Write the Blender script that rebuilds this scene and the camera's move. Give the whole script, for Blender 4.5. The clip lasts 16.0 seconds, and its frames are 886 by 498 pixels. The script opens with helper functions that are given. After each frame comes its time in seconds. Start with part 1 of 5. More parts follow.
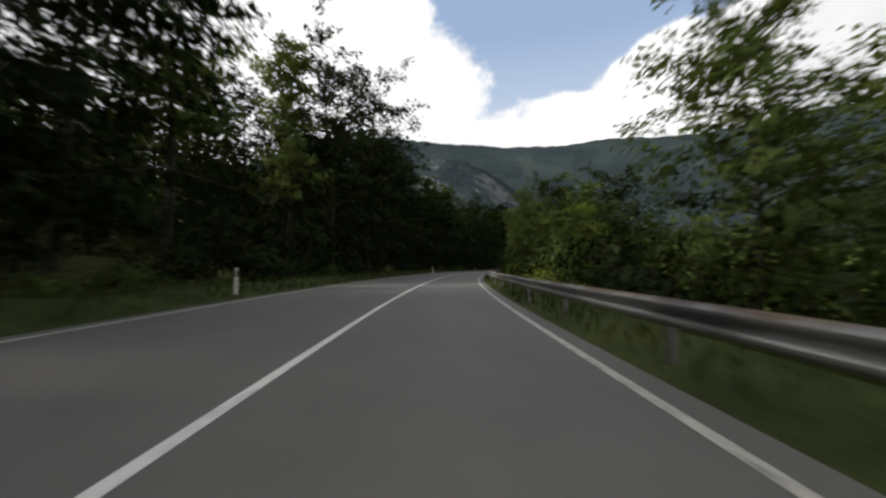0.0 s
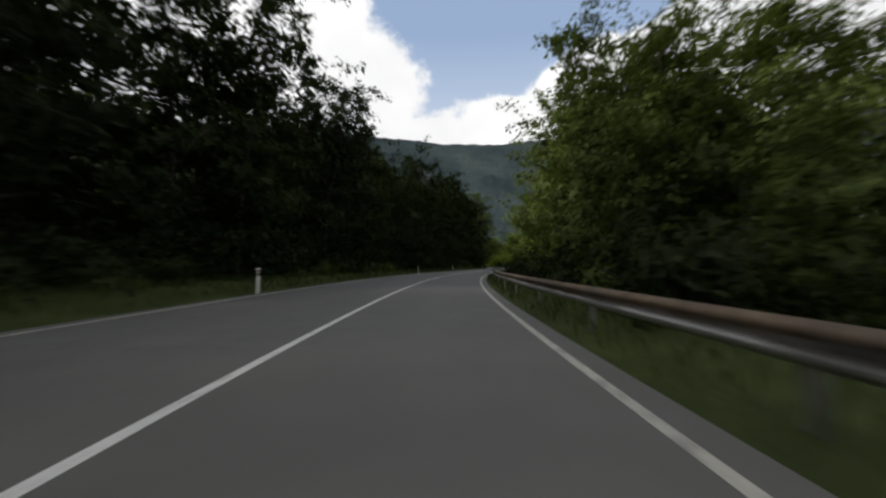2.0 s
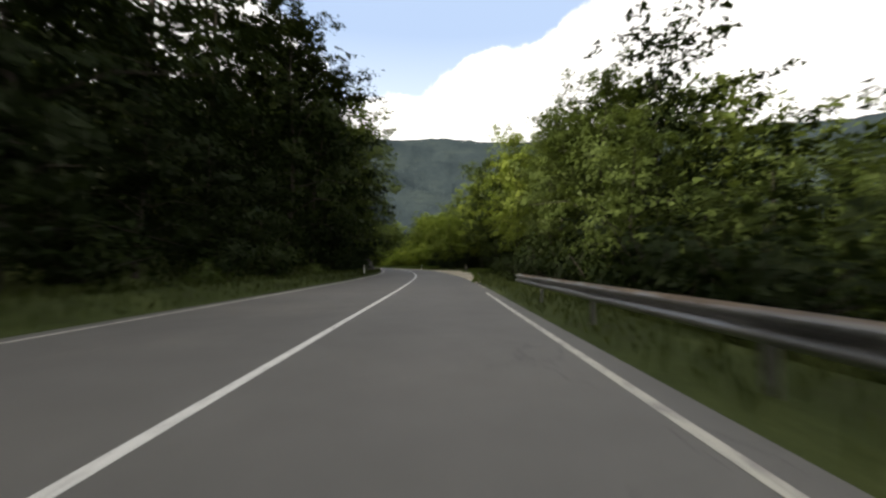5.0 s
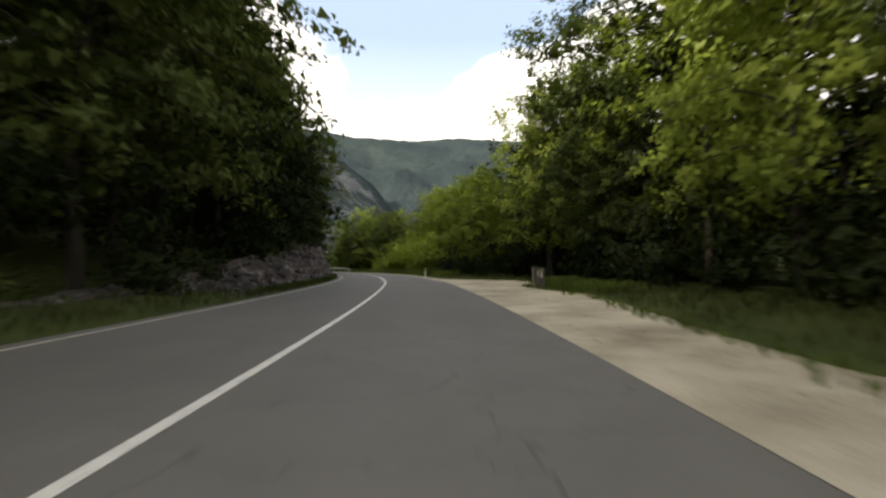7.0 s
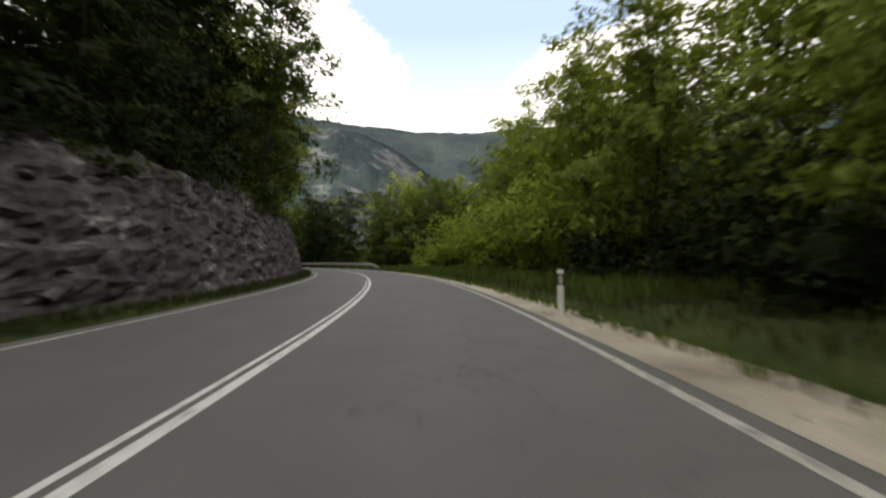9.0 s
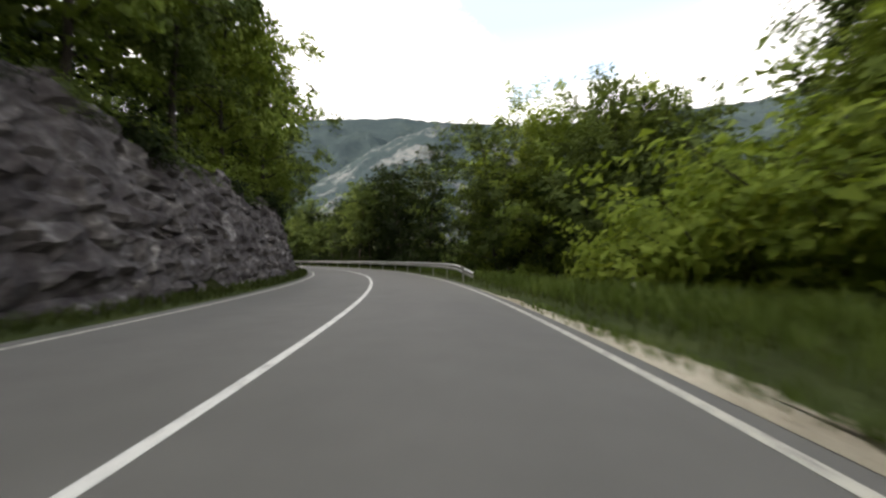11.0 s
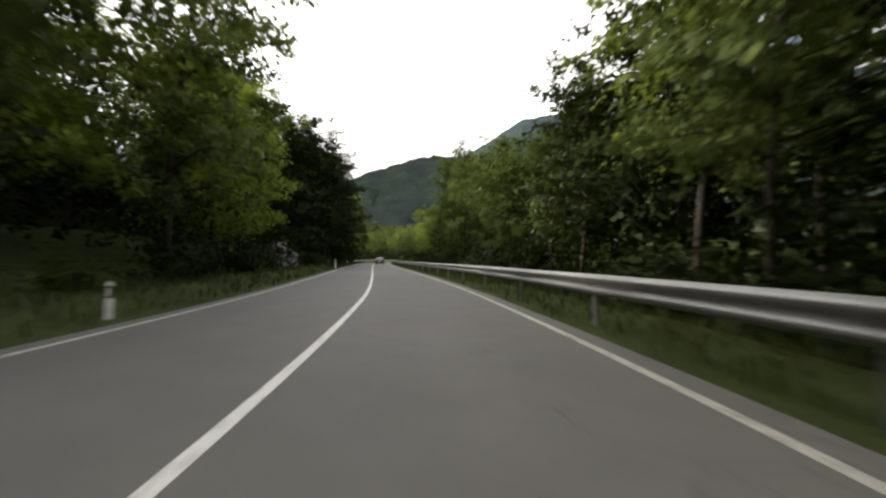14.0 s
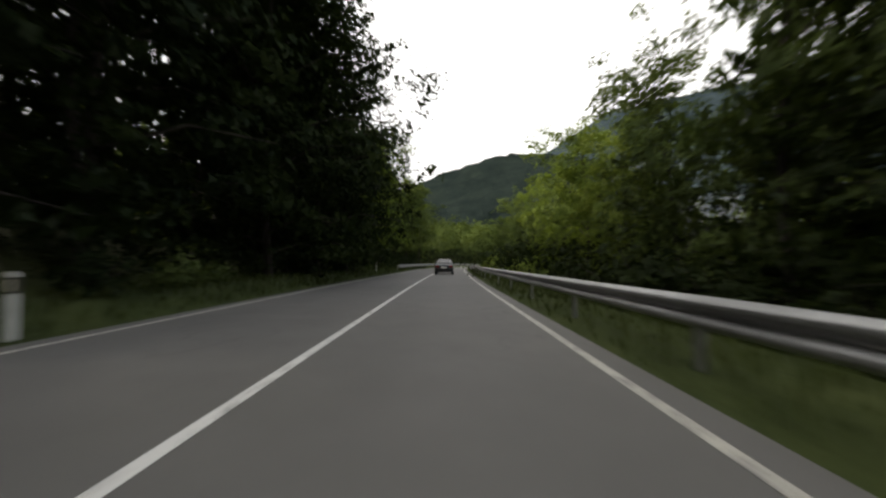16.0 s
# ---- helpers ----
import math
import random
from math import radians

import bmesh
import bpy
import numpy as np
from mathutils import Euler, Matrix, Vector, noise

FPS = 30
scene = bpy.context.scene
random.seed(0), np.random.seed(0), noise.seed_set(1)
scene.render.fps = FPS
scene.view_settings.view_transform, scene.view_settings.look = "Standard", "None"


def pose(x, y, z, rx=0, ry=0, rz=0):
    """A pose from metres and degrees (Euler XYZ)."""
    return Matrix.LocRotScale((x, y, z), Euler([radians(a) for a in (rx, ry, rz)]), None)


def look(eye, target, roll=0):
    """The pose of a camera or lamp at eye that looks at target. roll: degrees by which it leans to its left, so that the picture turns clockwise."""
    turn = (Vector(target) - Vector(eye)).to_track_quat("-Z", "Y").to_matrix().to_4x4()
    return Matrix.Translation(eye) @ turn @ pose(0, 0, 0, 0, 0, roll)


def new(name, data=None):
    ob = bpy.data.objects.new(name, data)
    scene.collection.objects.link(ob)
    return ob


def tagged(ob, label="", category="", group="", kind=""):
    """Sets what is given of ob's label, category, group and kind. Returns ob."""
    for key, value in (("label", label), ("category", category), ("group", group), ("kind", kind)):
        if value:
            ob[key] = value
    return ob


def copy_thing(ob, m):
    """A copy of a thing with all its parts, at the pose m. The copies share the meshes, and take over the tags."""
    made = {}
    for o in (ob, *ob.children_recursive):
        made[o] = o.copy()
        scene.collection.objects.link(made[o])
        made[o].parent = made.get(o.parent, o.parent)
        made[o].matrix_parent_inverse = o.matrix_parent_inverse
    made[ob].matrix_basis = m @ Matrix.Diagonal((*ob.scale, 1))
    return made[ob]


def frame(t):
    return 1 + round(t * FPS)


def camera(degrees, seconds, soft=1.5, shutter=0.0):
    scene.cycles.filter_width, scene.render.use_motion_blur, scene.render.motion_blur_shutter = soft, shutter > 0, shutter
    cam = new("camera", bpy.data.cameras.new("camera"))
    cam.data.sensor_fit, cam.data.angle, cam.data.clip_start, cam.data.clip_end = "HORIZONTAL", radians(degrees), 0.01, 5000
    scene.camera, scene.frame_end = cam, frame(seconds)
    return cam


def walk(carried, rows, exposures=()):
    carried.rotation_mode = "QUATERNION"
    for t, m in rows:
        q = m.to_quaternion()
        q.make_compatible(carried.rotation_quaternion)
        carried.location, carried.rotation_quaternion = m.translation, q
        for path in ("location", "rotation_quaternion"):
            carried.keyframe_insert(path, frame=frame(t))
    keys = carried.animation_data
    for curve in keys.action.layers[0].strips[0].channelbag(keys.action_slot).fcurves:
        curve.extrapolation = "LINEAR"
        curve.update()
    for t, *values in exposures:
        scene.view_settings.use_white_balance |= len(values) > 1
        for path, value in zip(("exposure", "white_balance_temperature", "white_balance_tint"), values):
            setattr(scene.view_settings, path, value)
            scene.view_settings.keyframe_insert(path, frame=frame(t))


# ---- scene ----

# ======== camera ========
cam = camera(95.0, 16.0, 2.4, 0.3)
PATH = [
    (0.0, pose(0.00, 0.00, 1.10, 92.39, -0.38, -0.68)),
    (0.5, pose(0.20, 11.25, 1.10, 92.18, -0.28, -2.66)),
    (1.0, pose(0.79, 22.59, 1.10, 92.24, -0.43, -4.71)),
    (1.5, pose(1.82, 34.03, 1.10, 91.98, 0.09, -7.04)),
    (2.0, pose(3.36, 45.52, 1.10, 92.16, -0.34, -9.59)),
    (2.5, pose(5.42, 56.97, 1.10, 92.21, -0.58, -12.19)),
    (3.0, pose(7.98, 68.22, 1.10, 92.29, -1.03, -14.80)),
    (3.5, pose(11.01, 79.21, 1.10, 92.18, -0.48, -17.43)),
    (4.0, pose(14.46, 89.81, 1.10, 92.08, -0.35, -20.00)),
    (4.5, pose(18.21, 99.85, 1.10, 92.10, -0.34, -22.27)),
    (5.0, pose(22.12, 109.31, 1.10, 92.12, -0.32, -23.82)),
    (5.5, pose(26.01, 118.25, 1.10, 92.13, -0.31, -24.43)),
    (6.0, pose(29.74, 126.78, 1.10, 92.15, -0.30, -24.12)),
    (6.5, pose(33.23, 135.01, 1.10, 92.17, -0.28, -23.05)),
    (7.0, pose(36.40, 143.02, 1.10, 92.44, 0.11, -21.32)),
    (7.5, pose(39.19, 150.87, 1.10, 92.34, -0.08, -19.15)),
    (8.0, pose(41.60, 158.60, 1.10, 91.82, -0.10, -16.97)),
    (8.5, pose(43.69, 166.23, 1.10, 91.71, 0.32, -14.94)),
    (9.0, pose(45.45, 173.79, 1.10, 91.69, 0.27, -12.57)),
    (9.5, pose(46.85, 181.39, 1.10, 91.67, 0.22, -9.49)),
    (10.0, pose(47.80, 189.14, 1.10, 91.65, 0.17, -5.78)),
    (10.5, pose(48.22, 197.11, 1.10, 91.63, 0.12, -1.66)),
    (11.0, pose(48.05, 205.29, 1.10, 91.47, -0.05, 2.65)),
    (11.5, pose(47.24, 213.63, 1.10, 91.54, -0.88, 7.03)),
    (12.0, pose(45.76, 222.07, 1.10, 91.39, -0.13, 11.57)),
    (12.5, pose(43.54, 230.54, 1.10, 91.43, -0.51, 16.46)),
    (13.0, pose(40.51, 238.98, 1.10, 91.47, 0.06, 21.78)),
    (13.5, pose(36.59, 247.31, 1.10, 91.13, -0.02, 27.17)),
    (14.0, pose(31.77, 255.53, 1.10, 91.42, -0.11, 32.11)),
    (14.5, pose(26.07, 263.67, 1.10, 91.74, 0.26, 36.38)),
    (15.0, pose(19.57, 271.74, 1.10, 92.30, -0.17, 39.75)),
    (15.5, pose(12.37, 279.85, 1.10, 91.66, -0.62, 41.85)),
    (16.0, pose(4.69, 288.08, 1.10, 91.88, -0.50, 42.58)),
]
walk(cam, PATH, [(0.0, 0.0, 6600, 10), (1.0, -0.2, 6500, 10), (2.2, -0.05, 6600, 10), (3.0, 0.2, 6700, 10), (4.2, 0.45, 6800, 10), (6.5, 0.9, 7400, 10), (8.7, 0.9, 7300, 10),
                 (10.8, 1.4, 7000, 10), (11.0, 1.35, 7000, 10), (11.5, 0.7, 6900, 10), (12.0, 0.3, 6800, 10), (13.0, 0.65, 6800, 10), (14.0, 1.15, 6900, 10), (15.0, 1.0, 6800, 10), (16.0, 0.6, 6800, 10)])


# ======== sky and sun ========
SUN_EL, SUN_AZ = radians(29), radians(-102)      # azimuth from +y towards +x


def link(nt, a, b):
    nt.links.new(a, b)


def node(nt, kind, **kw):
    n = nt.nodes.new(kind)
    for k, v in kw.items():
        n.inputs[k].default_value = v
    return n


def maths(nt, op, a, b=None, c=None, clamp=False):
    n = nt.nodes.new("ShaderNodeMath")
    n.operation, n.use_clamp = op, clamp
    for i, v in enumerate((a, b, c)):
        if v is None:
            continue
        if isinstance(v, (int, float)):
            n.inputs[i].default_value = v
        else:
            nt.links.new(v, n.inputs[i])
    return n.outputs[0]


def ramp(nt, fac, stops, interp="LINEAR"):
    n = nt.nodes.new("ShaderNodeValToRGB")
    n.color_ramp.interpolation = interp
    e = n.color_ramp.elements
    while len(e) < len(stops):
        e.new(0.5)
    for el, (p, c) in zip(e, stops):
        el.position = p
        el.color = (*c, 1) if len(c) == 3 else c
    nt.links.new(fac, n.inputs[0])
    return n.outputs[0]


def mixc(nt, fac, a, b, mode="MIX"):
    n = nt.nodes.new("ShaderNodeMix")
    n.data_type, n.blend_type = "RGBA", mode
    for sock, v in ((n.inputs[0], fac), (n.inputs[6], a), (n.inputs[7], b)):
        if isinstance(v, (int, float)):
            sock.default_value = v
        elif isinstance(v, tuple):
            sock.default_value = (*v, 1)
        else:
            nt.links.new(v, sock)
    return n.outputs[2]


world = bpy.data.worlds.new("sky")
scene.world = world
world.use_nodes = True
wt = world.node_tree
bg = wt.nodes["Background"]
bg.inputs[1].default_value = 0.05
sky = wt.nodes.new("ShaderNodeTexSky")
sky.sky_type, sky.sun_disc = "NISHITA", False
sky.sun_elevation, sky.sun_rotation = SUN_EL, SUN_AZ
tc = wt.nodes.new("ShaderNodeTexCoord")
sep = wt.nodes.new("ShaderNodeSeparateXYZ")
link(wt, tc.outputs["Generated"], sep.inputs[0])
azim = maths(wt, "ARCTAN2", sep.outputs[0], sep.outputs[1])
elev = maths(wt, "ARCSINE", sep.outputs[2])
n1 = node(wt, "ShaderNodeTexNoise", Scale=5.0, Detail=9.0, Roughness=0.6)
n2 = node(wt, "ShaderNodeTexNoise", Scale=2.2, Detail=6.0, Roughness=0.55)
link(wt, tc.outputs["Generated"], n1.inputs["Vector"])
link(wt, tc.outputs["Generated"], n2.inputs["Vector"])
up = maths(wt, "SUBTRACT", elev, 0.384)
mid = maths(wt, "ADD", maths(wt, "MULTIPLY", up, 0.95), 0.19)
half = maths(wt, "MINIMUM", maths(wt, "ADD", maths(wt, "MULTIPLY", up, 1.75), 0.08), 0.75)
out = maths(wt, "SUBTRACT", maths(wt, "ABSOLUTE", maths(wt, "SUBTRACT", azim, mid)), half)
low = maths(wt, "MULTIPLY", maths(wt, "SUBTRACT", 0.365, elev), 2.0)
out = maths(wt, "MAXIMUM", out, low)
wob = maths(wt, "MULTIPLY", maths(wt, "SUBTRACT", n1.outputs[0], 0.5), 0.42)
wob2 = maths(wt, "MULTIPLY", maths(wt, "SUBTRACT", n2.outputs[0], 0.5), 0.25)
cover = maths(wt, "ADD", maths(wt, "ADD", out, wob), maths(wt, "ADD", wob2, 0.5))
cover = ramp(wt, cover, [(0.485, (0, 0, 0)), (0.54, (1, 1, 1))], "EASE")
shade = ramp(wt, n2.outputs[0], [(0.3, (16.5, 16.8, 17.2)), (0.58, (22.5, 22.6, 22.8))])
blue = mixc(wt, 0.82, sky.outputs[0], (8.0, 10.8, 16.0))
veil = ramp(wt, elev, [(0.28, (0.6, 0.6, 0.6)), (0.52, (0.0, 0.0, 0.0))])
blue = mixc(wt, veil, blue, (16.0, 18.0, 20.0))
link(wt, mixc(wt, cover, blue, shade), bg.inputs[0])

sun = new("sun", bpy.data.lights.new("sun", "SUN"))
sun.data.energy, sun.data.angle, sun.data.color = 5.0, radians(9), (1.0, 0.94, 0.82)
sd = Vector((math.sin(SUN_AZ) * math.cos(SUN_EL), math.cos(SUN_AZ) * math.cos(SUN_EL), math.sin(SUN_EL)))
sun.matrix_world = look(sd * 100, (0, 0, 0))


# ======== materials ========
def material(name, rough=0.8, metal=0.0, spec=0.4):
    m = bpy.data.materials.new(name)
    m.use_nodes = True
    nt = m.node_tree
    b = nt.nodes["Principled BSDF"]
    b.inputs["Roughness"].default_value, b.inputs["Metallic"].default_value = rough, metal
    b.inputs["Specular IOR Level"].default_value = spec
    return m, nt, b


def coords(nt, kind="Object"):
    return nt.nodes.new("ShaderNodeTexCoord").outputs[kind]


def noisy(nt, vec, scale, detail=6.0, rough=0.6, dist=0.0):
    n = node(nt, "ShaderNodeTexNoise", Scale=scale, Detail=detail, Roughness=rough, Distortion=dist)
    link(nt, vec, n.inputs["Vector"])
    return n.outputs[0]


def bumped(nt, b, height, strength, distance):
    n = node(nt, "ShaderNodeBump", Strength=strength, Distance=distance)
    link(nt, height, n.inputs["Height"])
    link(nt, n.outputs[0], b.inputs["Normal"])


def mottled(name, stops, scale, fine, rough=0.85, bump=0.3, dist=0.02, spec=0.3, metal=0.0):
    """A surface of several tones: large blotches and fine grain, with relief."""
    m, nt, b = material(name, rough, metal, spec)
    v = coords(nt)
    big, small = noisy(nt, v, scale, 5.0), noisy(nt, v, fine, 6.0, 0.7)
    f = maths(nt, "ADD", maths(nt, "MULTIPLY", big, 0.6), maths(nt, "MULTIPLY", small, 0.4))
    link(nt, ramp(nt, f, stops), b.inputs["Base Color"])
    bumped(nt, b, small, bump, dist)
    return m


def asphalt():
    m, nt, b = material("worn_asphalt", 0.78, 0, 0.35)
    v = coords(nt)
    uv = coords(nt, "UV")
    big, mid, fine = noisy(nt, v, 0.09, 4.0), noisy(nt, v, 1.3, 6.0, 0.65), noisy(nt, v, 55.0, 3.0, 0.7)
    f = maths(nt, "ADD", maths(nt, "MULTIPLY", big, 0.55), maths(nt, "MULTIPLY", mid, 0.25))
    f = maths(nt, "ADD", f, maths(nt, "MULTIPLY", fine, 0.2))
    col = ramp(nt, f, [(0.3, (0.082, 0.078, 0.071)), (0.5, (0.11, 0.105, 0.096)), (0.7, (0.145, 0.139, 0.128))])
    # two polished wheel tracks in each lane, an oil-dark band between
    sx = nt.nodes.new("ShaderNodeSeparateXYZ")
    link(nt, uv, sx.inputs[0])
    wave = maths(nt, "COSINE", maths(nt, "MULTIPLY", sx.outputs[0], 3.6))
    wave = maths(nt, "MULTIPLY", maths(nt, "ADD", wave, maths(nt, "MULTIPLY", mid, 0.8)), 0.06)
    col = mixc(nt, 1.0, col, mixc(nt, maths(nt, "ADD", wave, 0.12), (0.92, 0.92, 0.92), (1.25, 1.25, 1.24)), "MULTIPLY")
    # thin cracks
    vo = node(nt, "ShaderNodeTexVoronoi", Scale=0.55)
    vo.feature = "DISTANCE_TO_EDGE"
    wv = nt.nodes.new("ShaderNodeVectorMath")
    wv.operation = "ADD"
    link(nt, v, wv.inputs[0])
    nv = node(nt, "ShaderNodeTexNoise", Scale=1.5, Detail=4.0)
    link(nt, v, nv.inputs["Vector"])
    link(nt, nv.outputs["Color"], wv.inputs[1])
    link(nt, wv.outputs[0], vo.inputs["Vector"])
    crack = maths(nt, "LESS_THAN", vo.outputs["Distance"], 0.006)
    crack = maths(nt, "MULTIPLY", crack, maths(nt, "GREATER_THAN", big, 0.55))
    link(nt, mixc(nt, maths(nt, "MULTIPLY", crack, 0.4), col, (0.03, 0.03, 0.03)), b.inputs["Base Color"])
    bumped(nt, b, fine, 0.35, 0.006)
    return m


def paint(name, colour, worn):
    m, nt, b = material(name, 0.6, 0, 0.4)
    v = coords(nt)
    f = noisy(nt, v, 6.0, 8.0, 0.75)
    link(nt, mixc(nt, ramp(nt, f, [(worn, (1, 1, 1)), (worn + 0.12, (0, 0, 0))]), colour, (0.17, 0.16, 0.15)), b.inputs["Base Color"])
    return m


def foliage(name, dark, mid, light, translucent=0.35):
    """Leaves, each with its own tone, that let some light through."""
    m = bpy.data.materials.new(name)
    m.use_nodes = True
    nt = m.node_tree
    nt.nodes.remove(nt.nodes["Principled BSDF"])
    out = nt.nodes["Material Output"]
    geo = nt.nodes.new("ShaderNodeNewGeometry")
    info = nt.nodes.new("ShaderNodeObjectInfo")
    clump = noisy(nt, coords(nt), 0.55, 3.0, 0.6)
    f = maths(nt, "ADD", maths(nt, "MULTIPLY", geo.outputs["Random Per Island"], 0.2), maths(nt, "MULTIPLY", info.outputs["Random"], 0.33))
    f = maths(nt, "ADD", f, maths(nt, "MULTIPLY", maths(nt, "SUBTRACT", clump, 0.24), 0.9))
    col = ramp(nt, f, [(0.1, dark), (0.5, mid), (0.92, light)])
    d = nt.nodes.new("ShaderNodeBsdfDiffuse")
    t = nt.nodes.new("ShaderNodeBsdfTranslucent")
    g = node(nt, "ShaderNodeBsdfGlossy", Roughness=0.45)
    g.inputs["Color"].default_value = (0.6, 0.65, 0.55, 1)
    link(nt, col, d.inputs[0])
    link(nt, mixc(nt, 1.0, col, (1.25, 1.22, 0.82), "MULTIPLY"), t.inputs[0])
    a = node(nt, "ShaderNodeMixShader", Fac=translucent)
    link(nt, d.outputs[0], a.inputs[1])
    link(nt, t.outputs[0], a.inputs[2])
    c = node(nt, "ShaderNodeMixShader", Fac=0.01)
    link(nt, a.outputs[0], c.inputs[1])
    link(nt, g.outputs[0], c.inputs[2])
    link(nt, c.outputs[0], out.inputs[0])
    return m


M_ROAD = asphalt()
M_LINE = paint("road_paint_white", (0.6, 0.59, 0.55), 0.36)
M_EDGE = paint("road_paint_edge", (0.43, 0.41, 0.35), 0.4)
M_GRASS = mottled("grass_soil", [(0.3, (0.024, 0.027, 0.012)), (0.5, (0.04, 0.052, 0.018)), (0.72, (0.075, 0.085, 0.03))], 0.5, 9.0, 0.95, 0.6, 0.05, 0.05)
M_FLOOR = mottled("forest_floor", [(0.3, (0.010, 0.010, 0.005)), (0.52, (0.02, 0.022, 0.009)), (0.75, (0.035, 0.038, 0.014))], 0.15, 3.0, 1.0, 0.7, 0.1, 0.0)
M_GRAVEL = mottled("pale_gravel", [(0.36, (0.154, 0.1301, 0.09264)), (0.45, (0.308, 0.2684, 0.2035)), (0.54, (0.42, 0.3758, 0.2926)), (0.66, (0.574, 0.5167, 0.4145))], 0.45, 30.0, 0.95, 0.7, 0.03)
M_ROCK = mottled("limestone", [(0.34, (0.02842, 0.02473, 0.02543)), (0.47, (0.05685, 0.05016, 0.05086)), (0.57, (0.09346, 0.08527, 0.08448)), (0.68, (0.2693, 0.2543, 0.2468))], 0.8, 3.2, 0.95, 0.8, 0.12, 0.1)
M_BARK = mottled("bark", [(0.3, (0.015, 0.012, 0.0096)), (0.55, (0.033, 0.0276, 0.0222)), (0.75, (0.066, 0.0582, 0.048))], 2.0, 18.0, 0.95, 0.8, 0.03)
M_LEAF = foliage("leaf_green", (0.01581, 0.02533, 0.007544), (0.05965, 0.08374, 0.02309), (0.1277, 0.1629, 0.04913), 0.34)
# sunlight is put into the colour of the next two yellow-green leaves
M_LEAF_B = foliage("leaf_sun_bright", (0.04793, 0.07273, 0.01219), (0.1282, 0.1726, 0.0303), (0.2309, 0.2726, 0.06501), 0.34)
M_LEAF_Y = foliage("leaf_sun_tint", (0.05991, 0.0909, 0.01259), (0.1603, 0.2157, 0.03129), (0.2886, 0.3407, 0.06713), 0.34)
# the shade inside the woods is put into this dark leaf colour
M_LEAF_D = foliage("leaf_shade_dark", (0.0072, 0.0112, 0.004), (0.0136, 0.0208, 0.0064), (0.0288, 0.04, 0.0096), 0.2)
M_BLADE = foliage("grass_blade", (0.0252, 0.0342, 0.0108), (0.0504, 0.0666, 0.0198), (0.1035, 0.117, 0.0405), 0.25)
M_WEED = foliage("tall_weed", (0.048, 0.06696, 0.0176), (0.0864, 0.121, 0.02992), (0.1632, 0.1998, 0.0572), 0.35)
# distance haze is put into this colour as a grey-blue tint
M_HILL = mottled("wooded_slope_haze_tint", [(0.3, (0.02252, 0.03213, 0.03927)), (0.5, (0.03366, 0.04649, 0.05142)), (0.72, (0.05057, 0.06647, 0.0623))], 0.006, 0.05, 1.0, 1.0, 14.0, 0.0)


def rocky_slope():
    """Woods with bare limestone crags showing between them, both tinted blue for haze."""
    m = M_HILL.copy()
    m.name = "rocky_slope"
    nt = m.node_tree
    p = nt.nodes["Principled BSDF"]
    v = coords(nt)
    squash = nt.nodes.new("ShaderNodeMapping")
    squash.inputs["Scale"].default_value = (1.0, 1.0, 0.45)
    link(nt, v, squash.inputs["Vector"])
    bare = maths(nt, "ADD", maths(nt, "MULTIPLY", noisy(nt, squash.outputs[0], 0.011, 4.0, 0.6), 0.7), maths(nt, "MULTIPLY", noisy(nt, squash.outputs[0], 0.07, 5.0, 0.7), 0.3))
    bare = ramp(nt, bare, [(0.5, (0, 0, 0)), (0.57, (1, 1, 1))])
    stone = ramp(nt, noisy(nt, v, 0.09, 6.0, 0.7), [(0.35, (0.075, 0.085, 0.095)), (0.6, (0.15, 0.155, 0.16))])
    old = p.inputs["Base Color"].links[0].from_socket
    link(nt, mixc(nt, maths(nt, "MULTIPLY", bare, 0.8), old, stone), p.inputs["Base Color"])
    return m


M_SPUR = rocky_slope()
# a weaker haze tint is mixed into this hill's dark green
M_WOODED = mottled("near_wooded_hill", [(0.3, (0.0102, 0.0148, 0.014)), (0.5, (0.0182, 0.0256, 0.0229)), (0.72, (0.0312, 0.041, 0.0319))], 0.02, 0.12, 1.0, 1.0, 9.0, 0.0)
M_ZINC = mottled("galvanised_steel", [(0.3, (0.2025, 0.1976, 0.1872)), (0.55, (0.3, 0.3002, 0.2964)), (0.78, (0.39, 0.3914, 0.3939))], 0.6, 7.0, 0.5, 0.15, 0.004, 0.5, 0.82)


# ======== plan of the road ========
# the centre line, every twelve metres; the lanes' widths, every twenty-five
CENTRE = [(-1.65, 0.0), (-1.5, 12.0), (-0.93, 23.98), (0.11, 35.94), (1.69, 47.83), (3.81, 59.64), (6.5, 71.34), (9.84, 82.86), (13.84, 94.17), (18.36, 105.29), (23.16, 116.29), (27.99, 127.27), (32.61, 138.34), (36.75, 149.61), (40.35, 161.05), (43.39, 172.66), (45.47, 184.47), (46.37, 196.44), (46.13, 208.43), (44.61, 220.32), (41.71, 231.96), (37.33, 243.13), (31.48, 253.59), (24.4, 263.27), (16.59, 272.38), (8.58, 281.31), (0.55, 290.23), (-7.46, 299.17), (-15.39, 308.18), (-23.2, 317.3)]
LANE_L = [4.43, 4.5, 4.45, 4.35, 4.3, 3.98, 3.81, 3.68, 3.66, 3.48, 3.38, 3.34, 3.45, 3.55, 3.46, 3.41, 3.4]
LANE_R = [3.43, 3.45, 3.55, 3.62, 3.56, 3.54, 3.6, 3.8, 3.78, 3.7, 3.7, 3.42, 3.36, 3.25, 3.15, 3.1, 3.1]


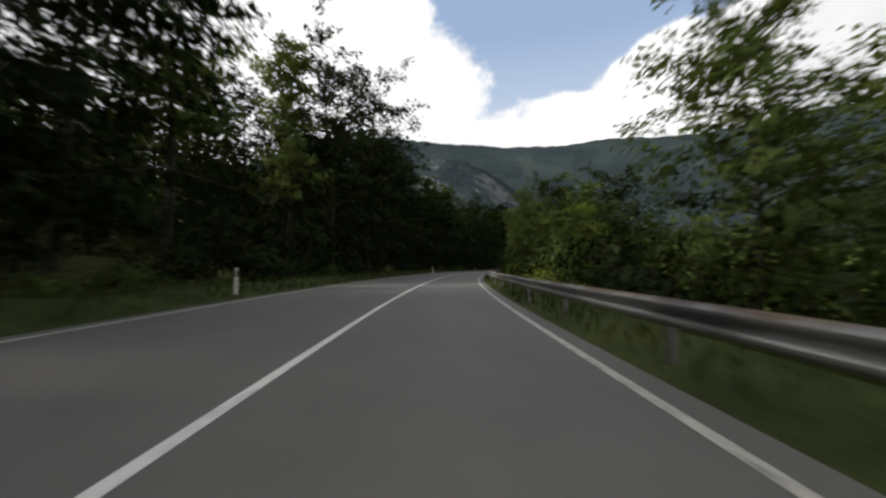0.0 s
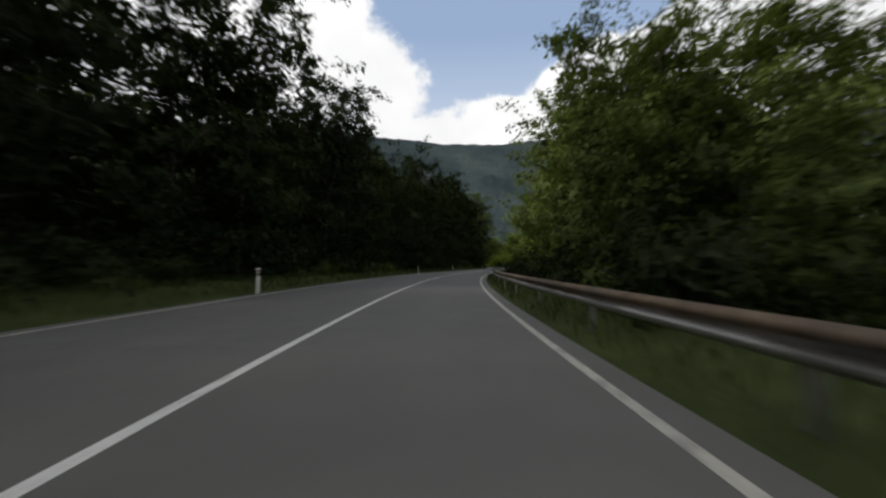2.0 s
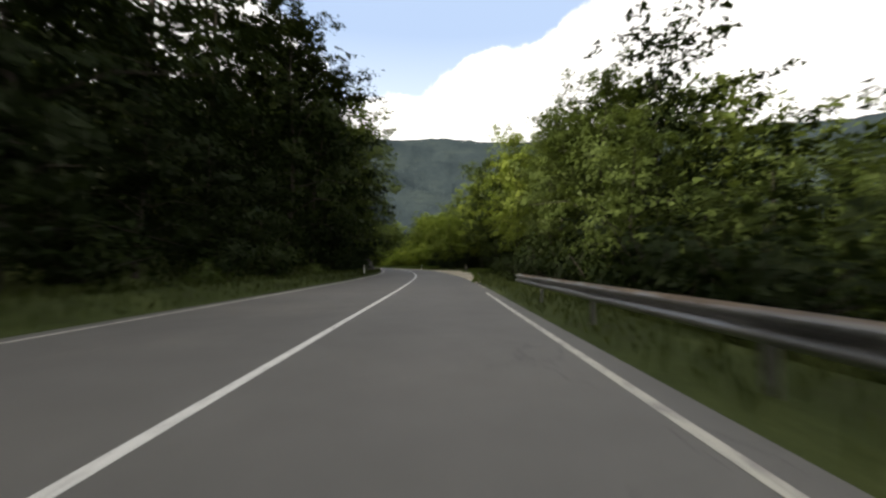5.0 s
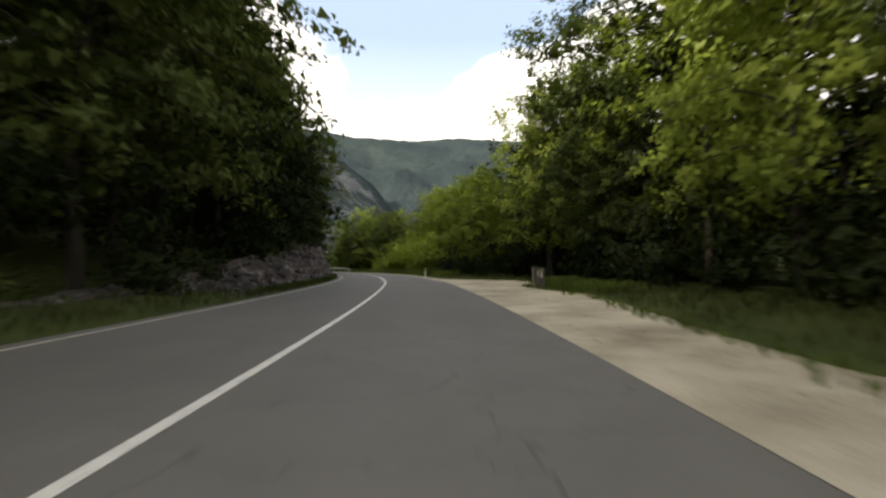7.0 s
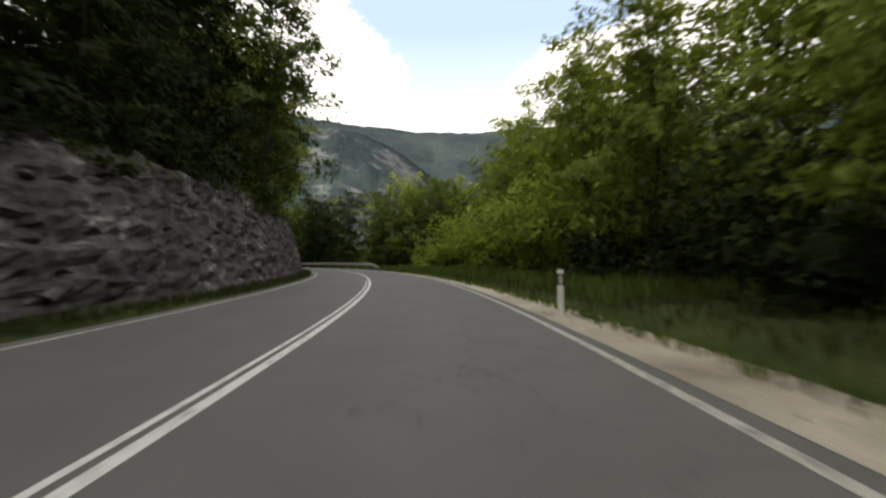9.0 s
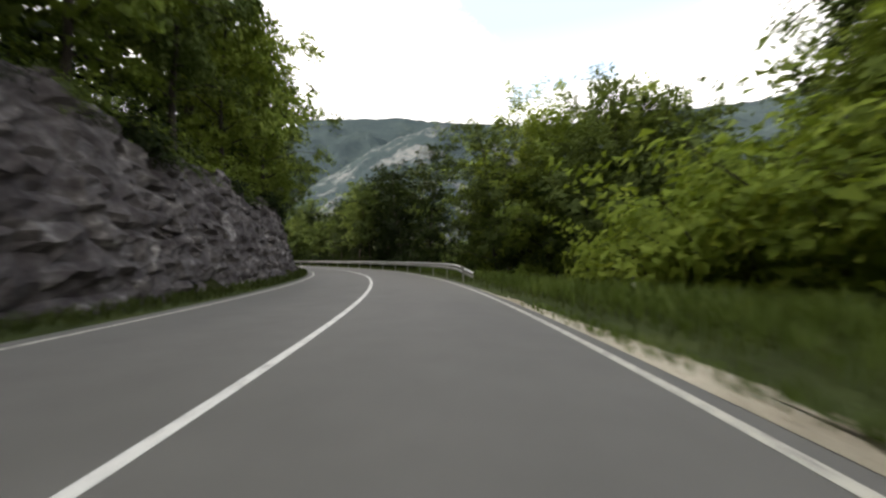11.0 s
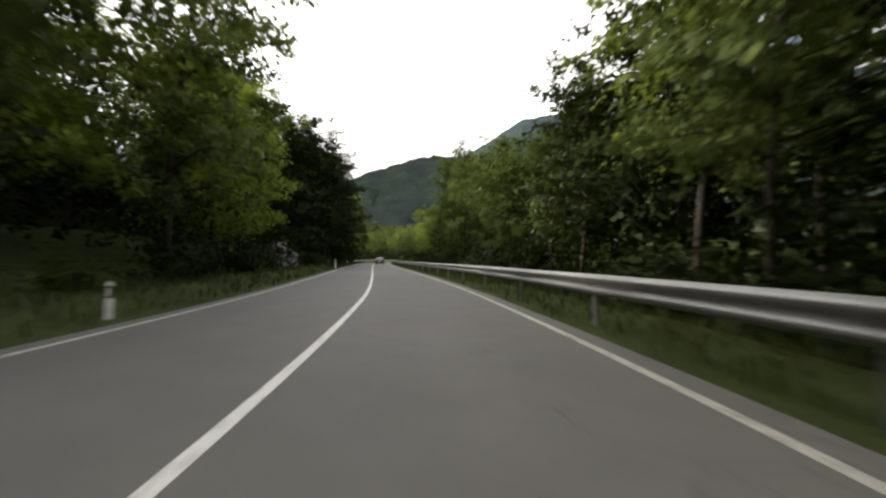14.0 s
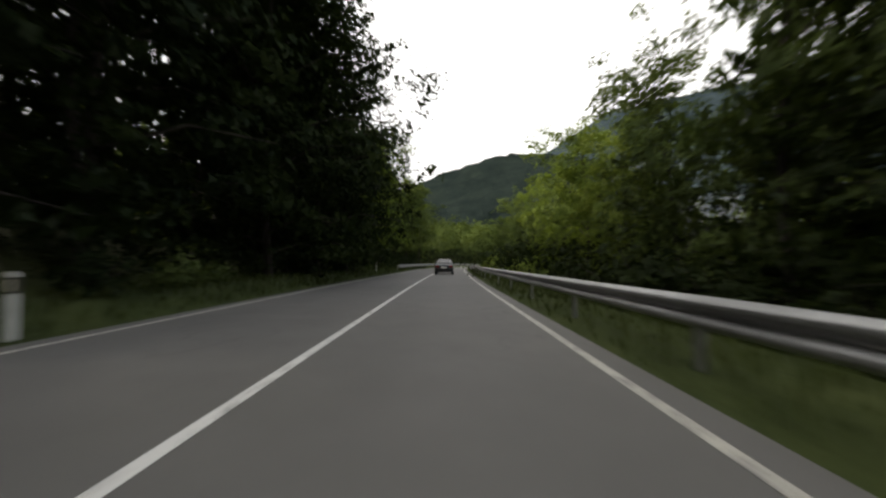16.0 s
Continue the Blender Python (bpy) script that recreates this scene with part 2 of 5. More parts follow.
def plan():
    """The centre line each half metre: way along it, place and heading (to the left of +y)."""
    pts = [np.array(p) for p in CENTRE]
    head0 = math.atan2(-(pts[1] - pts[0])[0], (pts[1] - pts[0])[1])
    back = []
    p, a = pts[0].copy(), head0 + 0.012
    for _ in range(6):
        p = p - 12 * np.array([-math.sin(a), math.cos(a)])
        a += 0.025
        back.insert(0, p.copy())
    d = pts[-1] - pts[-2]
    p, a = pts[-1].copy(), math.atan2(-d[0], d[1])
    ahead = []
    for k in range(14):
        a -= (0.0, 0.02, 0.1, 0.22)[min(k, 3)] if k < 8 else 0.02
        p = p + 12 * np.array([-math.sin(a), math.cos(a)])
        ahead.append(p.copy())
    c = np.array(back + pts + ahead)
    out = []
    for i in range(1, len(c) - 2):
        for k in range(24):
            u = k / 24
            out.append(0.5 * (2 * c[i] + (c[i + 1] - c[i - 1]) * u + (2 * c[i - 1] - 5 * c[i] + 4 * c[i + 1] - c[i + 2]) * u * u
                              + (3 * c[i] - c[i - 1] - 3 * c[i + 1] + c[i + 2]) * u ** 3))
    out = np.array(out)
    step = np.hypot(*np.diff(out, axis=0).T)
    s = np.r_[0, np.cumsum(step)]
    s = s - s[np.argmin(np.hypot(*(out - pts[0]).T))]
    d = np.gradient(out, axis=0)
    return s, out[:, 0], out[:, 1], np.unwrap(np.arctan2(-d[:, 0], d[:, 1]))


RS, RX, RY, RA = plan()
S0, S1 = float(RS[0]), float(RS[-1])


def at(s, lat, z=0.0):
    """The place at s metres along the road and lat metres to the right of its centre line."""
    a = np.interp(s, RS, RA)
    return (float(np.interp(s, RS, RX) + lat * np.cos(a)), float(np.interp(s, RS, RY) + lat * np.sin(a)), z)


def heading(s):
    return math.degrees(np.interp(s, RS, RA))


def wl(s):
    return np.interp(s, np.arange(17) * 25.0, LANE_L)


def wr(s):
    return np.interp(s, np.arange(17) * 25.0, LANE_R)


def smooth(a, b, x):
    u = np.clip((x - a) / (b - a), 0, 1)
    return u * u * (3 - 2 * u)


def rock_height(s):
    """How high the cut rock stands beside the left lane."""
    return 4.4 * smooth(150, 204, s) * (1 - smooth(246, 264, s))


def rock_top(s):
    """The ragged upper edge of the cut rock."""
    h = float(rock_height(s))
    return h + min(h, 3.0) * (0.2 * noise.noise((s * 0.21, 0.0, 9.0)) + 0.12 * noise.noise((s * 0.8, 4.0, 9.0)) + 0.05 * noise.noise((s * 2.3, 7.0, 9.0)))


def layby(s):
    """How wide the gravel beside the right lane is."""
    s = np.asarray(s, float)
    return np.interp(s, [136, 146, 156, 165, 168.5, 171, 174, 177, 179, 180.5, 182, 184, 216, 227], [0, 1.3, 2.5, 4.2, 3.5, 3.9, 5.5, 6.6, 6.0, 4.4, 2.4, 1.0, 0.5, 0])


def verge(s):
    """From the right lane's edge to the guardrail."""
    return np.interp(s, [-60, 0, 120, 135, 222, 228, 233, 241, 250, 259, 278, 289, 310, 360], [0.7, 0.7, 0.95, 1.1, 1.1, 0.5, 0.6, 0.75, 0.8, 0.65, 0.68, 0.75, 0.8, 0.8])


def relief(s, lat):
    """The ground's height beside the road."""
    s, lat = np.asarray(s, float), np.asarray(lat, float)
    dl, dr = -lat - wl(s) - 0.4, lat - wr(s) - 0.4
    steep = np.interp(s, [-60, 120, 150, 250, 268, 320, 335], [0.24, 0.24, 0.5, 0.5, 0.42, 0.42, 0.12])
    bank = 0.3 * smooth(0.2, 1.6, dl) * (rock_height(s) < 0.8) + steep * np.clip(dl - 2.2, 0, 43) * smooth(2, 8, dl)
    bank = bank + np.clip(dl - 45, 0, None) * steep * 0.7
    rock = rock_height(s)
    bank = np.maximum(bank, rock * smooth(2.0, 4.0, dl) + 0.55 * np.clip(dl - 4.0, 0, None) * (rock > 0.5))
    bank = np.minimum(bank, 60 + 0.1 * dl)
    edge = verge(s) + 1.2 + layby(s) * 1.05
    fall = -0.42 * np.clip(dr - edge, 0, 11) - 0.02 * np.clip(dr - edge - 11, 0, 120)
    lot = smooth(130, 150, s) * (1 - smooth(212, 238, s))
    fall = fall * (1 - lot) + lot * (0.12 * smooth(0, 2.5, dr - layby(s)) + 0.05 * np.clip(dr - layby(s) - 3, 0, 20))
    return np.where(dl > 0, bank, np.where(dr > 0, fall, 0.0))


def near_road(x, y):
    """The nearest way along the road and the offset from it, for arrays of places."""
    x, y = np.asarray(x, float).ravel(), np.asarray(y, float).ravel()
    s, lat = np.empty(len(x)), np.empty(len(x))
    k = slice(None, None, 4)
    rx, ry, ra, rs = RX[k], RY[k], RA[k], RS[k]
    for i in range(0, len(x), 4000):
        xx, yy = x[i:i + 4000, None], y[i:i + 4000, None]
        j = ((xx - rx) ** 2 + (yy - ry) ** 2).argmin(1)
        dx, dy = xx[:, 0] - rx[j], yy[:, 0] - ry[j]
        along = -dx * np.sin(ra[j]) + dy * np.cos(ra[j])
        side = dx * np.cos(ra[j]) + dy * np.sin(ra[j])
        far = np.hypot(dx, dy)
        s[i:i + 4000] = rs[j] + np.clip(along, -2, 2)
        lat[i:i + 4000] = np.where(np.abs(along) > 3, np.sign(side + 1e-9) * far, side)
    return s, lat


# ======== mesh helpers ========
def mesh_of(name, verts, faces, mat=None, soft=False):
    me = bpy.data.meshes.new(name)
    me.from_pydata([tuple(v) for v in verts], [], [tuple(f) for f in faces])
    if mat:
        me.materials.append(mat)
    if soft:
        me.polygons.foreach_set("use_smooth", [True] * len(me.polygons))
    me.update()
    return me


def leaf_mesh(name, v, mat, facing=None):
    """A mesh of loose leaves with k corners each from an array (n, k, 3); facing: the way each leaf's soft normal points."""
    n, k = v.shape[:2]
    if facing is not None:
        flat = np.cross(v[:, 1] - v[:, 0], v[:, 2] - v[:, 0])
        turn = (flat * facing).sum(1) < 0
        v[turn] = v[turn][:, ::-1]
    me = bpy.data.meshes.new(name)
    me.vertices.add(k * n)
    me.vertices.foreach_set("co", v.astype(np.float32).ravel())
    me.loops.add(k * n)
    me.loops.foreach_set("vertex_index", np.arange(k * n, dtype=np.int32))
    me.polygons.add(n)
    me.polygons.foreach_set("loop_start", np.arange(n, dtype=np.int32) * k)
    me.polygons.foreach_set("loop_total", np.full(n, k, np.int32))
    me.materials.append(mat)
    me.update(calc_edges=True)
    if facing is not None:
        me.normals_split_custom_set_from_vertices(np.repeat(facing, k, axis=0).astype(np.float32))
    return me


def part(name, bm, mat, parent, label=""):
    me = bpy.data.meshes.new(name)
    bm.to_mesh(me)
    bm.free()
    if mat:
        me.materials.append(mat)
    ob = new(name, me)
    ob.parent = parent
    if label:
        tagged(ob, label)
    return ob


def child(name, me, parent, label=""):
    ob = new(name, me)
    ob.parent = parent
    if label:
        tagged(ob, label)
    return ob


def strip(name, mat, s_values, lat_of, z_of, uv=False):
    """A ribbon along the road: rows of points at each s, at the offsets lat_of(s), at heights z_of(s, lat)."""
    verts, faces, uvs = [], [], []
    for s in s_values:
        row = lat_of(s)
        for la in row:
            verts.append(at(s, la, float(z_of(s, la))))
            uvs.append((la, s))
    n = len(row)
    for i in range(len(s_values) - 1):
        for k in range(n - 1):
            a = i * n + k
            faces.append((a, a + 1, a + n + 1, a + n))
    me = mesh_of(name, verts, faces, mat, True)
    if uv:
        layer = me.uv_layers.new(name="along")
        for lo in me.loops:
            layer.data[lo.index].uv = uvs[lo.vertex_index]
    return new(name, me)


# ======== ground ========
def ground():
    def axis(a, b, step, far):
        inner = list(np.arange(a, b + 1, step))
        out, d = [], step
        p, q = a, b
        while p > -far:
            d *= 1.35
            p -= d
            q += d
            out.append(q)
            inner.insert(0, p)
        return np.array(inner + out)
    gx, gy = axis(-130, 150, 3.0, 4200), axis(-60, 400, 3.0, 4200)
    X, Y = np.meshgrid(gx, gy)
    s, lat = near_road(X, Y)
    h = relief(s, lat)
    d = np.where(lat < 0, -lat - wl(s), lat - wr(s))
    hh = h.reshape(X.shape)
    free = smooth(7.0, 14.0, d).reshape(X.shape)
    for _ in range(14):
        e = np.pad(hh, 1, mode="edge")
        hh = hh + free * ((e[:-2, 1:-1] + e[2:, 1:-1] + e[1:-1, :-2] + e[1:-1, 2:]) / 4 - hh) * 0.8
    h = hh.ravel()
    h = h - 0.6 * (1 - smooth(6.0, 8.5, d))
    rug = np.array([noise.noise((x * 0.06, y * 0.06, 0.0)) for x, y in zip(X.ravel(), Y.ravel())])
    h = h + rug * 1.4 * smooth(12, 30, d)
    n = len(gx)
    verts = np.stack([X.ravel(), Y.ravel(), h], 1)
    faces = [(j * n + i, j * n + i + 1, (j + 1) * n + i + 1, (j + 1) * n + i) for j in range(len(gy) - 1) for i in range(n - 1)]
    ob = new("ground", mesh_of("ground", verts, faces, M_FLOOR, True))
    return tagged(ob, "dark wooded valley ground with leaf litter", "ground", kind="structure")


ground()
ALONG = np.arange(S0 + 1, S1 - 1, 1.0)
tagged(strip("road", M_ROAD, ALONG, lambda s: np.linspace(-wl(s) - 0.38, wr(s) + 0.38, 9), lambda s, la: 0.0, True),
       "worn grey two-lane asphalt road through woods", "road", kind="structure")


def bumpy(s, la, k):
    return k * noise.noise((s * 0.45, la * 0.6, 3.0)) + 0.5 * k * noise.noise((s * 1.7, la * 1.9, 7.0))


def left_verge_lats(s):
    e = wl(s) + 0.3
    return [-e - d for d in (9, 7, 5.2, 3.8, 2.8, 2.0, 1.4, 0.9, 0.5, 0.2, 0)]


def left_z(s, la):
    d = -la - wl(s) - 0.3
    if d > 8:
        return float(relief(s, la)) - 0.9
    return float(relief(s, la)) + (bumpy(s, la, 0.09) + 0.03) * smooth(0.1, 0.9, d) - 0.03 * (d < 0.05)


tagged(strip("verge_left", M_GRASS, ALONG, left_verge_lats, left_z), "weedy grass bank beside the road", "verge", kind="structure")


def right_verge_lats(s):
    e = wr(s) + 0.3
    w = float(layby(s)) * 0.96
    return [e + w + d for d in (0, 0.2, 0.5, 0.9, 1.4, 2.0, 2.8, 3.8, 5.2, 7, 9)]


def right_z(s, la):
    d = la - wr(s) - 0.3 - float(layby(s)) * 0.96
    if d > 8:
        return float(relief(s, la)) - 0.9
    return float(relief(s, la)) + (bumpy(s, la, 0.07) + 0.03) * smooth(0.1, 0.9, d) - 0.03 * (d < 0.05)


tagged(strip("verge_right", M_GRASS, ALONG, right_verge_lats, right_z), "grass verge beside the road", "verge", kind="structure")
LOT = np.arange(132, 228, 1.0)
tagged(strip("gravel_layby", M_GRAVEL, LOT, lambda s: [wr(s) + 0.25 + float(layby(s)) * u + 0.35 * noise.noise((s * 0.5, u * 3, 1.0)) * (u > 0.9) for u in (0, 0.08, 0.2, 0.4, 0.6, 0.8, 0.93, 1.04)],
             lambda s, la: 0.006 + 0.03 * abs(noise.noise((s * 0.35, la * 0.35, 5.0))) * smooth(0.3, 1.5, la - wr(s))),
       "pale dusty gravel lay-by beside the road", "lay-by", kind="structure")


# painted lines
def line(name, mat, s_values, mid_of, width, label):
    ob = strip(name, mat, s_values, lambda s: [mid_of(s) - width / 2, mid_of(s) + width / 2], lambda s, la: 0.004)
    return tagged(ob, label, "road marking", kind="structure")


line("centre_line", M_LINE, ALONG, lambda s: 0.0, 0.12, "solid white centre line, slightly worn")
line("second_centre_line", M_LINE, ALONG[(ALONG > 177) & (ALONG < 204)], lambda s: -0.17, 0.07, "second white line painted beside the centre line")
line("edge_line_left", M_EDGE, ALONG, lambda s: -wl(s), 0.12, "faded white edge line")
line("edge_line_right", M_EDGE, ALONG[ALONG < 129], lambda s: wr(s), 0.12, "faded white edge line")
line("edge_line_right_far", M_EDGE, ALONG[ALONG > 178], lambda s: wr(s), 0.12, "faded white edge line")


# ======== distant hills ========
def hill(name, az0, az1, r0, r1, profile, label, seed, mid=(30.0, 150.0), mat=None):
    """A wooded mountain side: from its foot at r0 to its crest at r1, with crest heights (degrees) by azimuth."""
    na, nr = int((az1 - az0) / 0.7) + 2, 26
    verts, faces = [], []
    for i in range(na):
        az = az0 + (az1 - az0) * i / (na - 1)
        top = math.tan(radians(np.interp(az, *zip(*profile)))) * r1
        for k in range(nr + 3):
            u = min(k / nr, 1.0)
            r = r0 + (r1 - r0) * k / nr
            x, y = mid[0] + r * math.sin(radians(az)), mid[1] + r * math.cos(radians(az))
            rug = noise.fractal((x * 0.0035, y * 0.0035, seed), 0.9, 2.0, 6) * 0.1 * top * math.sin(math.pi * min(u * 0.9 + 0.05, 1))
            clump = noise.noise((x * 0.05, y * 0.05, seed)) * 7 + noise.noise((x * 0.16, y * 0.16, seed + 9)) * 4
            z = top * u ** 1.15 + rug + clump * smooth(0.0, 0.1, u) - (k > nr) * (k - nr) * 60 - 6
            verts.append((x, y, z))
    n = nr + 3
    for i in range(na - 1):
        for k in range(n - 1):
            a = i * n + k
            faces.append((a, a + 1, a + n + 1, a + n))
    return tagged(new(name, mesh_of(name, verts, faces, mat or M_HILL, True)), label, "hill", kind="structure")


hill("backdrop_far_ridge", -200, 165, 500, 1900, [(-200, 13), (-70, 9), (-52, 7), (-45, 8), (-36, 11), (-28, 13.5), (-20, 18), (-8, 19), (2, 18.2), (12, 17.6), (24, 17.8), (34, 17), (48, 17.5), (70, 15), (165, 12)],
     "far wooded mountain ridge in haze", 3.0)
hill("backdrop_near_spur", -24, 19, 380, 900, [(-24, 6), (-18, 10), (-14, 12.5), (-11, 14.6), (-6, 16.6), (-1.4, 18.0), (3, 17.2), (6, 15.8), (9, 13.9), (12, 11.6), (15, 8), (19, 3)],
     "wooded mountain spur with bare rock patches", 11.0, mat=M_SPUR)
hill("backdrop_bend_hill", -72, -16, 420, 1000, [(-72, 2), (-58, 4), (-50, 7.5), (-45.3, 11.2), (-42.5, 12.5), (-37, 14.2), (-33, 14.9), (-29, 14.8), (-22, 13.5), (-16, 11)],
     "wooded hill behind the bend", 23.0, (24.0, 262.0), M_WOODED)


# ======== trees ========
def tube(bm, pts, radii, sides=7):
    """A tapered limb through points."""
    rings = []
    for i, (p, r) in enumerate(zip(pts, radii)):
        d = (pts[min(i + 1, len(pts) - 1)] - pts[max(i - 1, 0)]).normalized()
        a = d.orthogonal().normalized()
        b = d.cross(a)
        rings.append([bm.verts.new(p + (a * math.cos(t) + b * math.sin(t)) * r) for t in (2 * math.pi * k / sides for k in range(sides))])
    for q, w in zip(rings, rings[1:]):
        for k in range(sides):
            f = bm.faces.new((q[k], q[(k + 1) % sides], w[(k + 1) % sides], w[k]))
            f.smooth = True
    bm.faces.new(rings[-1])


def unit(v):
    return v / (np.linalg.norm(v, axis=-1, keepdims=True) + 1e-9)


def sprays(rng, centres, spread, per, size, droop=0.25, heart=None):
    """Leaf clumps round the given centres: arrays (n, 3, 3) of pointed leaves and (n, 3) of the ways they face.
    heart: the middle of the crown that each clump belongs to."""
    centres = np.array(centres, float)
    c = np.repeat(centres, per, axis=0)
    n = len(c)
    sp = np.repeat(np.broadcast_to(np.asarray(spread, float), (len(centres),)), per)[:, None]
    g = unit(rng.normal(0, 1, (n, 3))) * (rng.uniform(0, 1, n) ** 0.45)[:, None]
    if heart is None:
        p = c + g * sp * np.array([1.6, 1.6, 0.95])
        out = g + [0, 0, 0.25]
    else:
        # layered fans of leaves that reach outwards
        mid = np.broadcast_to(np.asarray(heart, float), centres.shape)
        reach = unit(unit(centres - mid) * [1, 1, 0.4] + rng.normal(0, 0.45, centres.shape) * [1, 1, 0.5])
        reach = np.repeat(reach, per, axis=0)
        along = rng.uniform(-1.3, 1.6, n)[:, None]
        p = c + reach * along * sp * 1.2 + g * sp * (1.2 - 0.38 * along) * np.array([1.0, 1.0, 0.72]) - [0, 0, 1] * sp * 0.12 * along ** 2
        out = 0.5 * g + [0, 0, 0.75] + 0.9 * unit(p - np.repeat(mid, per, axis=0))
    out = unit(out + rng.normal(0, 0.3, (n, 3)))
    d = rng.normal(0, 1, (n, 3)) - [0, 0, droop]
    d = unit(d - 0.8 * (d * out).sum(1)[:, None] * out)
    w = unit(np.cross(d, out + rng.normal(0, 0.55, (n, 3))))
    ln = (size * rng.uniform(0.6, 1.35, n))[:, None]
    wd = ln * rng.uniform(0.26, 0.4, n)[:, None]
    skew = d * ln * rng.uniform(-0.25, 0.25, n)[:, None]
    v = np.stack([p - d * ln * 0.4 + w * wd + skew, p + d * ln * 0.65, p - d * ln * 0.4 - w * wd - skew], 1)
    return v, out


def hearts_of(rng, centres, spread, heart, each=3):
    """The close-set leaves in the heart of each clump, too dense to see through."""
    c = np.repeat(np.asarray(centres, float), each, axis=0)
    sp = np.repeat(np.broadcast_to(np.asarray(spread, float), (len(centres),)), each)[:, None]
    p = c + np.clip(rng.normal(0, 0.45, c.shape), -0.9, 0.9) * sp * [1.2, 1.2, 0.8]
    out = unit(unit(c - np.asarray(heart, float)) + [0, 0, 0.6] + rng.normal(0, 0.35, c.shape))
    d = unit(np.cross(out, rng.normal(0, 1, c.shape)))
    w = np.cross(d, out)
    ln = sp * rng.uniform(0.5, 0.75, (len(c), 1))
    return np.stack([p - d * ln * 0.5 + w * ln * 0.5, p + d * ln * 0.7, p - d * ln * 0.5 - w * ln * 0.5], 1), out


def deep(rng, heart, radii, n, size):
    """The larger, shaded foliage deep inside a crown."""
    p = np.asarray(heart, float) + unit(rng.normal(0, 1, (n, 3))) * (rng.uniform(0.05, 1, n) ** 0.5)[:, None] * np.asarray(radii, float)
    out = unit(p - np.asarray(heart, float) + rng.normal(0, 0.2, (n, 3)))
    d = unit(np.cross(out, rng.normal(0, 1, (n, 3))))
    w = np.cross(d, out)
    ln = (size * rng.uniform(0.7, 1.3, n))[:, None]
    return np.stack([p - d * ln * 0.5 + w * ln * 0.5, p + d * ln * 0.6, p - d * ln * 0.5 - w * ln * 0.5], 1), out


def make_tree(seed, height, radius, first, leaves, size, mat, slim=1.0, core=900, hearts=10, loose=False):
    """A broad-leaved tree at the origin: trunk with limbs, and a crown of many overlapping clumps."""
    rng = np.random.default_rng(seed)
    bm = bmesh.new()
    lean = Vector((rng.normal(0, 0.04), rng.normal(0, 0.04), 1))
    top = height * 0.93
    trunk = [Vector((lean.x * z + 0.12 * math.sin(z * 0.7 + seed), lean.y * z + 0.12 * math.cos(z * 0.6 + seed), z - 0.5)) for z in np.linspace(0, top, 9)]
    r0 = 0.011 * height * slim
    tube(bm, trunk, [r0 * (1.25 if i == 0 else 1) * (1 - 0.9 * i / 8) + 0.012 for i in range(9)])
    centres, spread = [], []
    limbs = int(13 + height)
    for i in range(limbs):
        u = first + (1 - first) * (i + 0.5) / limbs
        base = trunk[min(int(u * 8), 7)].lerp(trunk[min(int(u * 8) + 1, 8)], u * 8 - int(u * 8)) if u < 1 else trunk[-1]
        az = i * 2.4 + rng.normal(0, 0.35)
        v = (u - first) / (1 - first)
        reach = radius * (0.35 + 0.65 * math.sin(math.pi * min(0.2 + 0.72 * v, 1)) ** 0.8) * rng.uniform(0.62, 1.08)
        rise = reach * (0.05 + 0.7 * v) * rng.uniform(0.5, 1.2)
        tip = base + Vector((math.cos(az) * reach, math.sin(az) * reach, rise))
        bend = base.lerp(tip, 0.5) + Vector((0, 0, 0.12 * reach))
        rl = max(r0 * (1 - u) * 0.5, 0.018)
        tube(bm, [base, bend, tip], [rl, rl * 0.6, 0.012], 4)
        for k in range(7):
            w = 0.14 + 0.86 * (k + rng.uniform(0, 1)) / 7
            q = base.lerp(bend, w * 2) if w < 0.5 else bend.lerp(tip, (w - 0.5) * 2)
            j = np.clip(rng.normal(0, 0.2 * reach, 3), -0.3 * reach, 0.3 * reach) * [1, 1, 0.5]
            centres.append((q.x + j[0], q.y + j[1], q.z + j[2]))
            spread.append(rng.uniform(0.2, 0.36) + 0.045 * reach)
    centres.append(tuple(trunk[-1]))
    spread.append(0.5)
    per = max(4, int(leaves / len(centres)))
    mid = trunk[4].lerp(trunk[5], first * 2)
    v, out = sprays(rng, centres, spread, per, size, 0.25, (mid.x, mid.y, mid.z))
    v3, out3 = hearts_of(rng, centres, spread, (mid.x, mid.y, mid.z), hearts)
    v, out = np.concatenate([v, v3]), np.concatenate([out, out3])
    if core:
        rise = (first * 0.5 + 0.5) * height
        v2, out2 = deep(rng, (mid.x, mid.y, rise), (radius * 0.55, radius * 0.55, height * (0.4 - first * 0.36)), core, 0.22)
        v, out = np.concatenate([v, v2]), np.concatenate([out, out2])
    if loose:
        bm.free()
        return v, out
    root = new("tree")
    part("trunk", bm, M_BARK, root)
    child("crown", leaf_mesh("crown", v, mat, out), root)
    return root


